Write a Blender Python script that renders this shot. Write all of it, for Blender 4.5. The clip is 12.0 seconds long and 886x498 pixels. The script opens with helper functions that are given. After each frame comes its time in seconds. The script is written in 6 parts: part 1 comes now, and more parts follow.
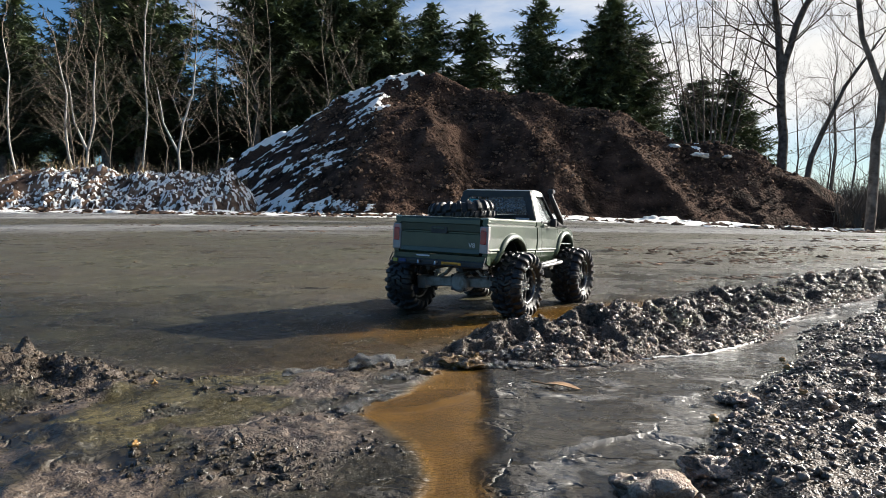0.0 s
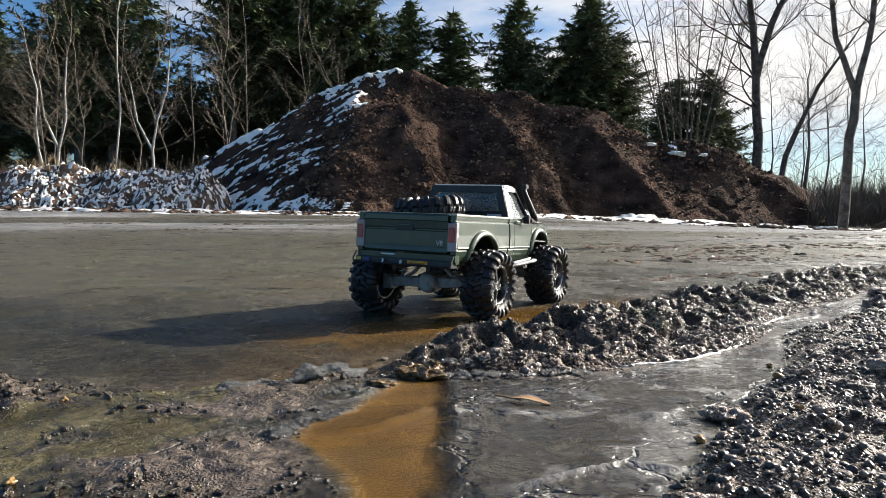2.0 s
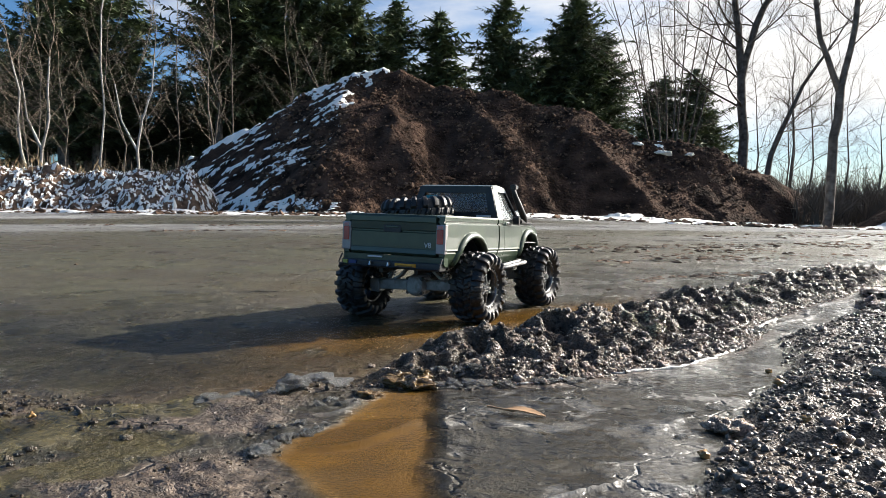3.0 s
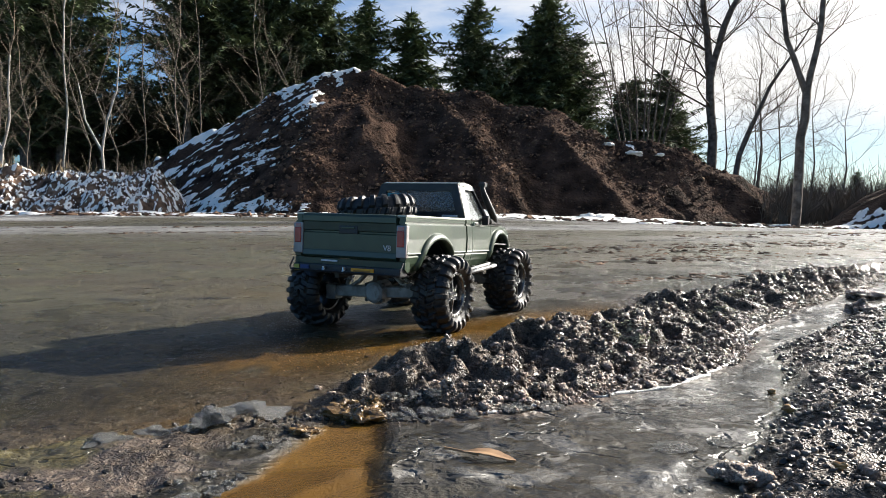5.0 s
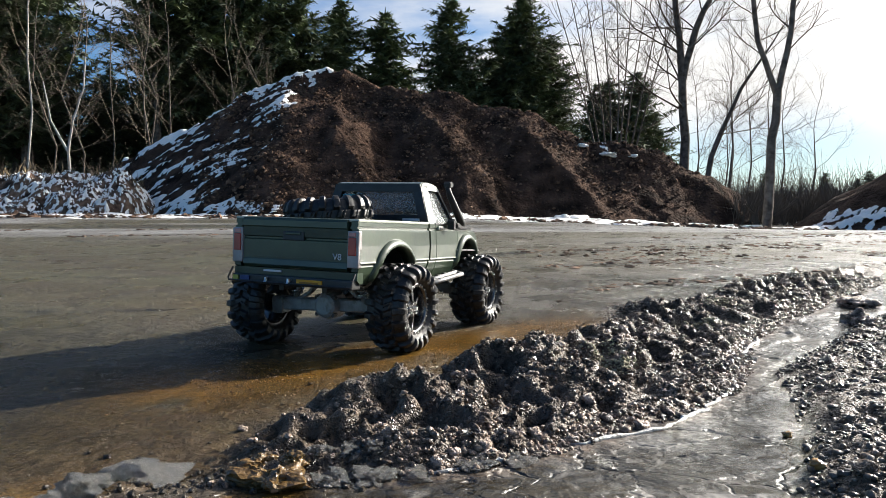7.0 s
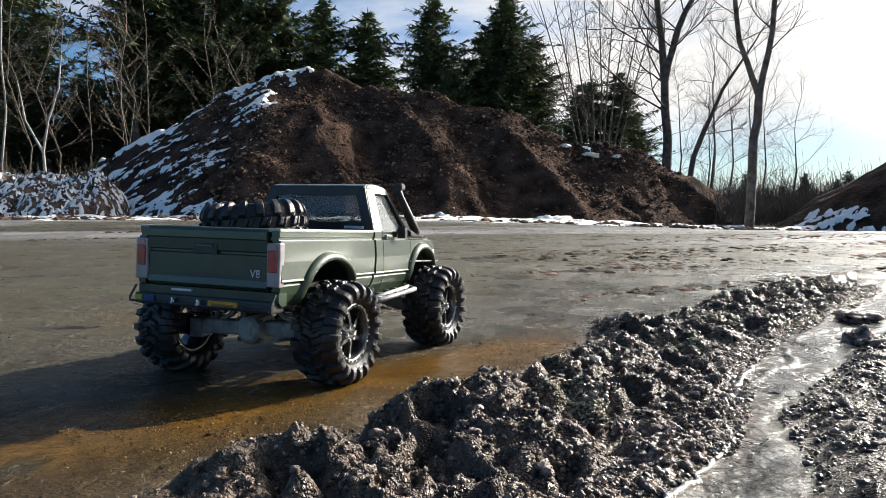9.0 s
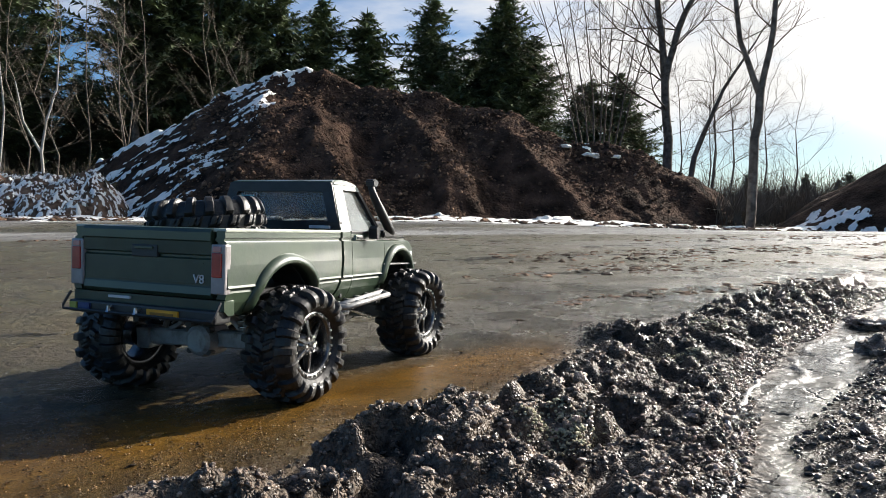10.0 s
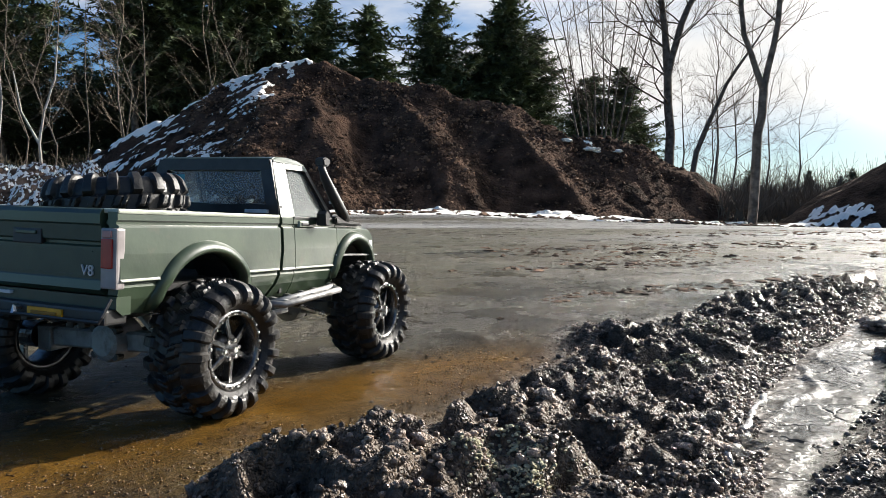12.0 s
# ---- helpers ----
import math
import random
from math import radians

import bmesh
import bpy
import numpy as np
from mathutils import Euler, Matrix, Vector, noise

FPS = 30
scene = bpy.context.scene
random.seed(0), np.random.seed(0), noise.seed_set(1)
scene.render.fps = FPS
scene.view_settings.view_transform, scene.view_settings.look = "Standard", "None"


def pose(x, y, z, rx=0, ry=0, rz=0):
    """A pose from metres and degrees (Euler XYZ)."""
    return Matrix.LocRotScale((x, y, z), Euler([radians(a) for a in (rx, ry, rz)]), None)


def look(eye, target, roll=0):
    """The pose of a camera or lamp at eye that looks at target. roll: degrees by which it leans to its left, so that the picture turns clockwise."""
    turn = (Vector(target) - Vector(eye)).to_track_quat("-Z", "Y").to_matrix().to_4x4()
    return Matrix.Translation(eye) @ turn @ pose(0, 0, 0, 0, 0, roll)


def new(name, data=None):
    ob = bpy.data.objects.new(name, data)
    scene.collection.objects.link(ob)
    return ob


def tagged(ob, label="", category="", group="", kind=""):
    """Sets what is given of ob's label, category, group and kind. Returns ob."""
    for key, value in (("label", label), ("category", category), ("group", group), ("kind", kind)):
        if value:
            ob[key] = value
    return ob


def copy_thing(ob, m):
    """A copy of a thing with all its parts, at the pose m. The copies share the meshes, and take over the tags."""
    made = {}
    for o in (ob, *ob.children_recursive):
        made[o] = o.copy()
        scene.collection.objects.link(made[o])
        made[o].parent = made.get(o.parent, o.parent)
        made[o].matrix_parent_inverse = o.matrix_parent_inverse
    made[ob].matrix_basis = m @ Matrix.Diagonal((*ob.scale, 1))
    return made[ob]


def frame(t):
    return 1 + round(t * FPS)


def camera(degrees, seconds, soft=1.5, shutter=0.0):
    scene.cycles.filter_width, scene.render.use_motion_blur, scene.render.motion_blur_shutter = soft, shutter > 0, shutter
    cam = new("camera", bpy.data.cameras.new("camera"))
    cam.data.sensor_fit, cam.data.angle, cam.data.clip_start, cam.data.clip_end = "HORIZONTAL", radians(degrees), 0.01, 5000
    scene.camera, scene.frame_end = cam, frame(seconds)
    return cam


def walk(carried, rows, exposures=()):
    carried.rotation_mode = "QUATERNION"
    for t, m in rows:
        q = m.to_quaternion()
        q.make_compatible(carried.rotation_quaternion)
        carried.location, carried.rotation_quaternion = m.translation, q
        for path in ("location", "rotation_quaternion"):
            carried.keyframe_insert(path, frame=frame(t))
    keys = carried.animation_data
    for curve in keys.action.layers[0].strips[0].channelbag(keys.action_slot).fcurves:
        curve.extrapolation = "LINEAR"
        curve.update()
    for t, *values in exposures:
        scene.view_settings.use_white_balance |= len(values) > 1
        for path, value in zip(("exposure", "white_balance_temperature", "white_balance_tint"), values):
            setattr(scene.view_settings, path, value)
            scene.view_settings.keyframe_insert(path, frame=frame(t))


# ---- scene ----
cam = camera(64.0, 12.0, soft=0.45)
PATH = [
    (0, (0.5313, 0.1187, 0.2138), (0.4000, 2.1105, 0.0904), 0.16),
    (0.5, (0.5359, 0.1405, 0.2115), (0.4200, 2.1332, 0.0862), 0.18),
    (1, (0.5412, 0.1603, 0.2094), (0.4400, 2.1537, 0.0833), 0.19),
    (1.5, (0.5457, 0.1769, 0.2085), (0.4577, 2.1709, 0.0817), 0.18),
    (2, (0.5480, 0.1931, 0.2085), (0.4756, 2.1877, 0.0810), 0.15),
    (2.5, (0.5477, 0.2070, 0.2097), (0.4913, 2.2021, 0.0823), 0.03),
    (3, (0.5461, 0.2200, 0.2106), (0.5081, 2.2155, 0.0827), -0.04),
    (5, (0.5611, 0.3237, 0.2072), (0.5992, 2.3193, 0.0814), -0.22),
    (5.5, (0.5638, 0.3496, 0.2065), (0.6197, 2.3449, 0.0816), -0.21),
    (6, (0.5675, 0.3762, 0.2061), (0.6412, 2.3709, 0.0812), -0.19),
    (6.5, (0.5750, 0.4059, 0.2077), (0.6667, 2.3999, 0.0832), -0.23),
    (7, (0.5852, 0.4407, 0.2087), (0.6928, 2.4340, 0.0861), -0.29),
    (9, (0.6403, 0.5793, 0.2146), (0.7917, 2.5699, 0.0934), -0.39),
    (9.5, (0.6611, 0.6207, 0.2133), (0.8121, 2.6113, 0.0932), -0.34),
    (10, (0.6777, 0.6591, 0.2104), (0.8271, 2.6499, 0.0916), -0.43),
    (10.5, (0.6883, 0.6887, 0.2067), (0.8365, 2.6797, 0.0877), -0.53),
    (11, (0.6974, 0.7101, 0.2041), (0.8437, 2.7009, 0.0809), -0.55),
    (11.5, (0.7111, 0.7359, 0.2005), (0.8590, 2.7261, 0.0692), -0.19),
    (12, (0.7321, 0.7708, 0.1978), (0.8778, 2.7609, 0.0628), -0.03),
]
walk(cam, [(t, look(e, g, r)) for t, e, g, r in PATH],
     [(0, 1.03), (1.5, 1.10), (3, 1.16), (5, 1.15), (7, 1.12), (9.5, 1.06), (12, 1.02)])

# ---- sky, sun ----
SUN_AZ, SUN_EL = radians(59.0), radians(23.0)      # azimuth from +y towards +x
SUN_DIR = Vector((math.sin(SUN_AZ) * math.cos(SUN_EL), math.cos(SUN_AZ) * math.cos(SUN_EL), math.sin(SUN_EL)))


def make_sky():
    world = bpy.data.worlds.new("sky")
    scene.world = world
    world.use_nodes = True
    nt = world.node_tree
    nt.nodes.clear()
    n = nt.nodes.new
    out, bg = n("ShaderNodeOutputWorld"), n("ShaderNodeBackground")
    sky = n("ShaderNodeTexSky")
    sky.sky_type, sky.sun_disc = "NISHITA", False
    sky.sun_elevation, sky.sun_rotation = SUN_EL, SUN_AZ
    sky.air_density, sky.dust_density, sky.ozone_density = 1.0, 0.6, 1.5
    geo = n("ShaderNodeTexCoord")
    # thin bright cloud: denser towards the sun, broken away from it
    sep = n("ShaderNodeSeparateXYZ")
    nt.links.new(geo.outputs["Generated"], sep.inputs[0])
    dot = n("ShaderNodeVectorMath")
    dot.operation = "DOT_PRODUCT"
    dot.inputs[1].default_value = (math.sin(SUN_AZ), math.cos(SUN_AZ), 0.0)
    nt.links.new(geo.outputs["Generated"], dot.inputs[0])
    mp = n("ShaderNodeMapping")
    mp.inputs["Scale"].default_value = (1.6, 1.6, 5.0)
    mp.inputs["Location"].default_value = (0.35, 0.1, 0.2)
    nt.links.new(geo.outputs["Generated"], mp.inputs[0])
    noi = n("ShaderNodeTexNoise")
    noi.inputs["Scale"].default_value, noi.inputs["Detail"].default_value, noi.inputs["Roughness"].default_value = 1.9, 8.0, 0.55
    nt.links.new(mp.outputs[0], noi.inputs["Vector"])
    add = n("ShaderNodeMath")
    add.operation = "MULTIPLY_ADD"
    nt.links.new(dot.outputs["Value"], add.inputs[0])
    add.inputs[1].default_value = 0.62
    nt.links.new(noi.outputs["Fac"], add.inputs[2])
    ramp = n("ShaderNodeMapRange")
    ramp.interpolation_type = "SMOOTHSTEP"
    ramp.inputs["From Min"].default_value, ramp.inputs["From Max"].default_value = 0.59, 1.0
    nt.links.new(add.outputs[0], ramp.inputs["Value"])
    low = n("ShaderNodeMapRange")
    low.interpolation_type = "SMOOTHSTEP"
    low.inputs["From Min"].default_value, low.inputs["From Max"].default_value = 0.05, 0.14
    low.inputs["To Min"].default_value = 0.34
    nt.links.new(sep.outputs["Z"], low.inputs["Value"])
    cover = n("ShaderNodeMath")
    cover.operation = "MULTIPLY"
    nt.links.new(ramp.outputs[0], cover.inputs[0])
    nt.links.new(low.outputs[0], cover.inputs[1])
    mix = n("ShaderNodeMix")
    mix.data_type = "RGBA"
    nt.links.new(cover.outputs[0], mix.inputs["Factor"])
    toward = n("ShaderNodeVectorMath")
    toward.operation = "DOT_PRODUCT"
    toward.inputs[1].default_value = SUN_DIR
    nt.links.new(geo.outputs["Generated"], toward.inputs[0])
    glow = n("ShaderNodeMapRange")
    glow.interpolation_type = "SMOOTHERSTEP"
    glow.inputs["From Min"].default_value, glow.inputs["From Max"].default_value = 0.84, 1.0
    glow.inputs["To Min"].default_value, glow.inputs["To Max"].default_value = 6.6, 34.0
    nt.links.new(toward.outputs["Value"], glow.inputs["Value"])
    white = n("ShaderNodeMix")
    white.data_type, white.blend_type = "RGBA", "MULTIPLY"
    white.inputs["Factor"].default_value = 1.0
    white.inputs["A"].default_value = (1.0, 0.985, 0.96, 1)
    nt.links.new(glow.outputs[0], white.inputs["B"])
    nt.links.new(white.outputs["Result"], mix.inputs["B"])
    tint = n("ShaderNodeMix")
    tint.data_type, tint.blend_type = "RGBA", "MULTIPLY"
    tint.inputs["Factor"].default_value = 1.0
    tint.inputs["B"].default_value = (0.375, 0.60, 0.84, 1)
    nt.links.new(sky.outputs[0], tint.inputs["A"])
    nt.links.new(tint.outputs["Result"], mix.inputs["A"])
    nt.links.new(mix.outputs["Result"], bg.inputs["Color"])
    bg.inputs["Strength"].default_value = 0.073
    nt.links.new(bg.outputs[0], out.inputs[0])


make_sky()
sun = new("sun", bpy.data.lights.new("sun", "SUN"))
sun.data.energy, sun.data.angle, sun.data.color = 5.0, radians(0.6), (1.0, 0.94, 0.85)
sun.matrix_world = look(SUN_DIR * 50, (0, 0, 0))


# ---- materials ----
def material(name, dark, light, rough=(0.5, 0.8), scale=20.0, bump=0.3, bump_scale=60.0, metal=0.0, spec=0.5, detail=6.0,
             spread=(0.35, 0.65), dirt=None, dirt_scale=4.0, dirt_range=(0.55, 0.7), jitter=0.0, coords="Object", distance=0.01):
    """A surface with grain at two scales, uneven gloss and fine relief; dirt: a second colour in patches."""
    m = bpy.data.materials.new(name)
    m.use_nodes = True
    nt = m.node_tree
    n, link = nt.nodes.new, nt.links.new
    b = nt.nodes["Principled BSDF"]
    tc = n("ShaderNodeTexCoord")
    a = n("ShaderNodeTexNoise")
    a.inputs["Scale"].default_value, a.inputs["Detail"].default_value = scale, detail
    link(tc.outputs[coords], a.inputs["Vector"])
    r = n("ShaderNodeMapRange")
    r.inputs["From Min"].default_value, r.inputs["From Max"].default_value = spread
    link(a.outputs["Fac"], r.inputs["Value"])
    mix = n("ShaderNodeMix")
    mix.data_type = "RGBA"
    mix.inputs["A"].default_value, mix.inputs["B"].default_value = (*dark, 1), (*light, 1)
    link(r.outputs[0], mix.inputs["Factor"])
    colour = mix.outputs["Result"]
    rr = n("ShaderNodeMapRange")
    rr.inputs["To Min"].default_value, rr.inputs["To Max"].default_value = rough
    link(a.outputs["Fac"], rr.inputs["Value"])
    link(rr.outputs[0], b.inputs["Roughness"])
    if dirt:
        d = n("ShaderNodeTexNoise")
        d.inputs["Scale"].default_value, d.inputs["Detail"].default_value, d.inputs["Roughness"].default_value = dirt_scale, 8, 0.65
        link(tc.outputs[coords], d.inputs["Vector"])
        dr = n("ShaderNodeMapRange")
        dr.inputs["From Min"].default_value, dr.inputs["From Max"].default_value = dirt_range
        link(d.outputs["Fac"], dr.inputs["Value"])
        dm = n("ShaderNodeMix")
        dm.data_type = "RGBA"
        link(dr.outputs[0], dm.inputs["Factor"])
        link(colour, dm.inputs["A"])
        dm.inputs["B"].default_value = (*dirt, 1)
        colour = dm.outputs["Result"]
    if jitter:
        oi, hs = n("ShaderNodeObjectInfo"), n("ShaderNodeHueSaturation")
        jr = n("ShaderNodeMapRange")
        jr.inputs["To Min"].default_value, jr.inputs["To Max"].default_value = 1 - jitter, 1 + jitter
        link(oi.outputs["Random"], jr.inputs["Value"])
        link(jr.outputs[0], hs.inputs["Value"])
        link(colour, hs.inputs["Color"])
        colour = hs.outputs["Color"]
    link(colour, b.inputs["Base Color"])
    if bump:
        f = n("ShaderNodeTexNoise")
        f.inputs["Scale"].default_value, f.inputs["Detail"].default_value = bump_scale, 5
        link(tc.outputs[coords], f.inputs["Vector"])
        bp = n("ShaderNodeBump")
        bp.inputs["Strength"].default_value, bp.inputs["Distance"].default_value = bump, distance
        link(f.outputs["Fac"], bp.inputs["Height"])
        link(bp.outputs[0], b.inputs["Normal"])
    b.inputs["Metallic"].default_value = metal
    b.inputs["Specular IOR Level"].default_value = spec
    return m


def island_vary(m, amount):
    """Makes each joined piece of a mesh a little lighter or darker."""
    nt = m.node_tree
    b = nt.nodes["Principled BSDF"]
    src = b.inputs["Base Color"].links[0].from_socket
    g, r, hs = nt.nodes.new("ShaderNodeNewGeometry"), nt.nodes.new("ShaderNodeMapRange"), nt.nodes.new("ShaderNodeHueSaturation")
    r.inputs["To Min"].default_value, r.inputs["To Max"].default_value = 1 - amount, 1 + amount
    nt.links.new(g.outputs["Random Per Island"], r.inputs["Value"])
    nt.links.new(r.outputs[0], hs.inputs["Value"])
    nt.links.new(src, hs.inputs["Color"])
    nt.links.new(hs.outputs["Color"], b.inputs["Base Color"])
    return m


MUD = material("wet_mud", (0.026, 0.018, 0.0125), (0.46, 0.345, 0.265), (0.1, 0.48), 60, 0.9, 420, spec=0.55, dirt=(0.085, 0.064, 0.046), dirt_scale=9)
island_vary(MUD, 0.5)
WET_MUD = island_vary(material("dark_wet_mud", (0.012, 0.0095, 0.006), (0.085, 0.066, 0.044), (0.08, 0.4), 60, 0.7, 420, spec=0.4), 0.6)
STONE = island_vary(material("gravel_stone", (0.018, 0.0138, 0.0105), (0.2, 0.16, 0.125), (0.12, 0.5), 60, 0.4, 200, spec=0.5), 0.6)
SOIL = material("mound_soil", (0.02, 0.0125, 0.0088), (0.108, 0.066, 0.046), (0.9, 1.0), 2.2, 1.0, 15.0, spec=0.06, dirt=(0.06, 0.037, 0.026),
                dirt_scale=0.8, distance=0.12, detail=10)
SOIL_CLOD = island_vary(material("soil_clod", (0.03, 0.0185, 0.012), (0.21, 0.132, 0.088), (0.8, 1.0), 5, 0.6, 25, spec=0.12, distance=0.03), 0.5)
SNOW = material("snow", (0.86, 0.825, 0.755), (0.95, 0.92, 0.855), (0.55, 0.8), 3, 0.4, 14, dirt=(0.45, 0.42, 0.39), dirt_scale=3, dirt_range=(0.6, 0.85), distance=0.03)
BARK = material("bark", (0.066, 0.055, 0.045), (0.185, 0.158, 0.13), (0.8, 0.95), 7, 0.8, 16, spec=0.2, distance=0.03, jitter=0.15)
BIRCH = material("birch_bark", (0.27, 0.255, 0.225), (0.44, 0.42, 0.38), (0.7, 0.9), 3, 0.3, 14, dirt=(0.08, 0.07, 0.06), dirt_scale=5, dirt_range=(0.58, 0.66))
TWIG = material("twig_bark", (0.06, 0.047, 0.034), (0.14, 0.11, 0.08), (0.8, 0.95), 3, 0, jitter=0.3)
NEEDLE = island_vary(material("needles", (0.058, 0.082, 0.042), (0.15, 0.185, 0.088), (0.55, 0.8), 1.2, 0, spec=0.3, jitter=0.25), 0.5)
GRASS = island_vary(material("dead_grass", (0.09, 0.062, 0.03), (0.22, 0.155, 0.075), (0.7, 0.9), 4, 0), 0.4)


# ---- helpers of the builder ----
def vnoise(x, y, seed=0):
    """Smooth value noise, 0 to 1, for arrays."""
    xi, yi = np.floor(x).astype(np.int64), np.floor(y).astype(np.int64)
    fx, fy = x - xi, y - yi
    fx, fy = fx * fx * (3 - 2 * fx), fy * fy * (3 - 2 * fy)

    def h(a, b):
        v = (a * 374761393 + b * 668265263 + seed * 974711) & 0x7FFFFFFF
        v = ((v ^ (v >> 13)) * 1274126177) & 0x7FFFFFFF
        return ((v ^ (v >> 16)) & 0xFFFF) / 65535.0

    a = h(xi, yi) * (1 - fx) + h(xi + 1, yi) * fx
    b = h(xi, yi + 1) * (1 - fx) + h(xi + 1, yi + 1) * fx
    return a * (1 - fy) + b * fy


def fbm(x, y, octaves=4, seed=0, gain=0.5):
    total, amp, norm = 0.0, 1.0, 0.0
    for k in range(octaves):
        c, s = math.cos(0.7 * k + 0.3), math.sin(0.7 * k + 0.3)
        total = total + amp * vnoise((c * x - s * y) * 2 ** k + 13.7 * k, (s * x + c * y) * 2 ** k - 7.1 * k, seed + k)
        norm += amp
        amp *= gain
    return total / norm


def step(a, b, x):
    t = np.clip((x - a) / (b - a), 0, 1)
    return t * t * (3 - 2 * t)


def mesh_ob(name, verts, faces, mat, parent=None, label="", smooth=False):
    me = bpy.data.meshes.new(name)
    me.from_pydata([tuple(v) for v in verts] if not isinstance(verts, np.ndarray) else verts.tolist(), [],
                   faces.tolist() if isinstance(faces, np.ndarray) else faces)
    if mat:
        me.materials.append(mat)
    if smooth:
        me.polygons.foreach_set("use_smooth", [True] * len(me.polygons))
    ob = new(name, me)
    if parent is not None:
        ob.parent = parent
    if label:
        tagged(ob, label)
    return ob


def part(name, bm, mat, parent, label="", smooth=False):
    me = bpy.data.meshes.new(name)
    bm.to_mesh(me)
    bm.free()
    me.materials.append(mat)
    if smooth:
        me.polygons.foreach_set("use_smooth", [True] * len(me.polygons))
    ob = new(name, me)
    ob.parent = parent
    if label:
        tagged(ob, label)
    return ob


def grid_faces(nx, ny):
    i = np.arange(nx * ny).reshape(ny, nx)
    return np.stack([i[:-1, :-1], i[:-1, 1:], i[1:, 1:], i[1:, :-1]], -1).reshape(-1, 4)


def axis_steps(lo, hi, cell, grow, far_lo, far_hi):
    mid = list(np.arange(lo, hi, cell))
    c, p, up = cell, hi, []
    while p < far_hi:
        up.append(p)
        c *= grow
        p += c
    c, p, down = cell, lo, []
    while p > far_lo:
        c *= grow
        p -= c
        down.append(p)
    return np.array(down[::-1] + mid + up)


# ---- ground: yard, ditch, mud ridge, gravel verge in one sheet ----
EDGE_X = [-6, -2, -0.2, 0.05, 0.2, 0.3, 0.42, 0.5, 0.58, 0.65, 0.695, 0.81, 0.92, 0.98, 1.05, 1.2, 1.4, 1.7, 2.6, 6]
EDGE_Y = [1.3, 1.1, 0.9, 0.80, 0.76, 0.79, 0.86, 0.87, 0.875, 0.895, 0.925, 1.01, 1.14, 1.235, 1.38, 1.55, 1.76, 2.05, 2.8, 5.6]
RIDGE_X = [-6, -0.3, 0.1, 0.25, 0.34, 0.44, 0.50, 0.58, 0.68, 0.82, 0.95, 1.1, 1.3, 1.5, 1.8, 2.4, 6]
RIDGE_A = [0.2, 0.22, 0.25, 0.22, 0.08, 0.12, 0.6, 0.98, 0.98, 0.86, 0.7, 0.62, 0.75, 0.95, 0.6, 0.35, 0.1]
WIDE_X = [0.3, 0.45, 0.55, 0.65, 0.8, 0.95, 1.1, 1.4, 2.0]
WIDE_D = [0.05, 0.10, 0.165, 0.19, 0.18, 0.16, 0.13, 0.13, 0.15]
VERGE_Y = [-4, 0.3, 0.54, 0.65, 0.74, 0.87, 1.03, 1.15, 1.22, 1.29, 1.47, 1.8, 2.6, 6]
VERGE_X = [0.55, 0.6, 0.64, 0.70, 0.745, 0.835, 0.915, 0.965, 1.02, 1.09, 1.26, 1.62, 2.6, 6.5]


def ridge_distance(x, y):
    e = np.interp(x, EDGE_X, EDGE_Y)
    slope = (np.interp(x + 0.05, EDGE_X, EDGE_Y) - np.interp(x - 0.05, EDGE_X, EDGE_Y)) / 0.1
    wob = 0.03 * (fbm(x * 14, y * 14, 3, 5) - 0.5)
    return (y - e) / np.sqrt(1 + slope ** 2) + wob


def ice_lines(x, y):
    """Thin raised seams where meltwater froze."""
    wx, wy = x + 0.06 * fbm(x * 7, y * 7, 2, 35), y + 0.06 * fbm(x * 7, y * 7, 2, 36)
    r = 1 - np.abs(2 * fbm((wx + wy) * 5, (wy - wx) * 11, 2, 37) - 1)
    return step(0.90, 0.985, r) * step(0.42, 0.55, fbm(x * 5, y * 5, 2, 38)) * step(0.4, 0.5, x)


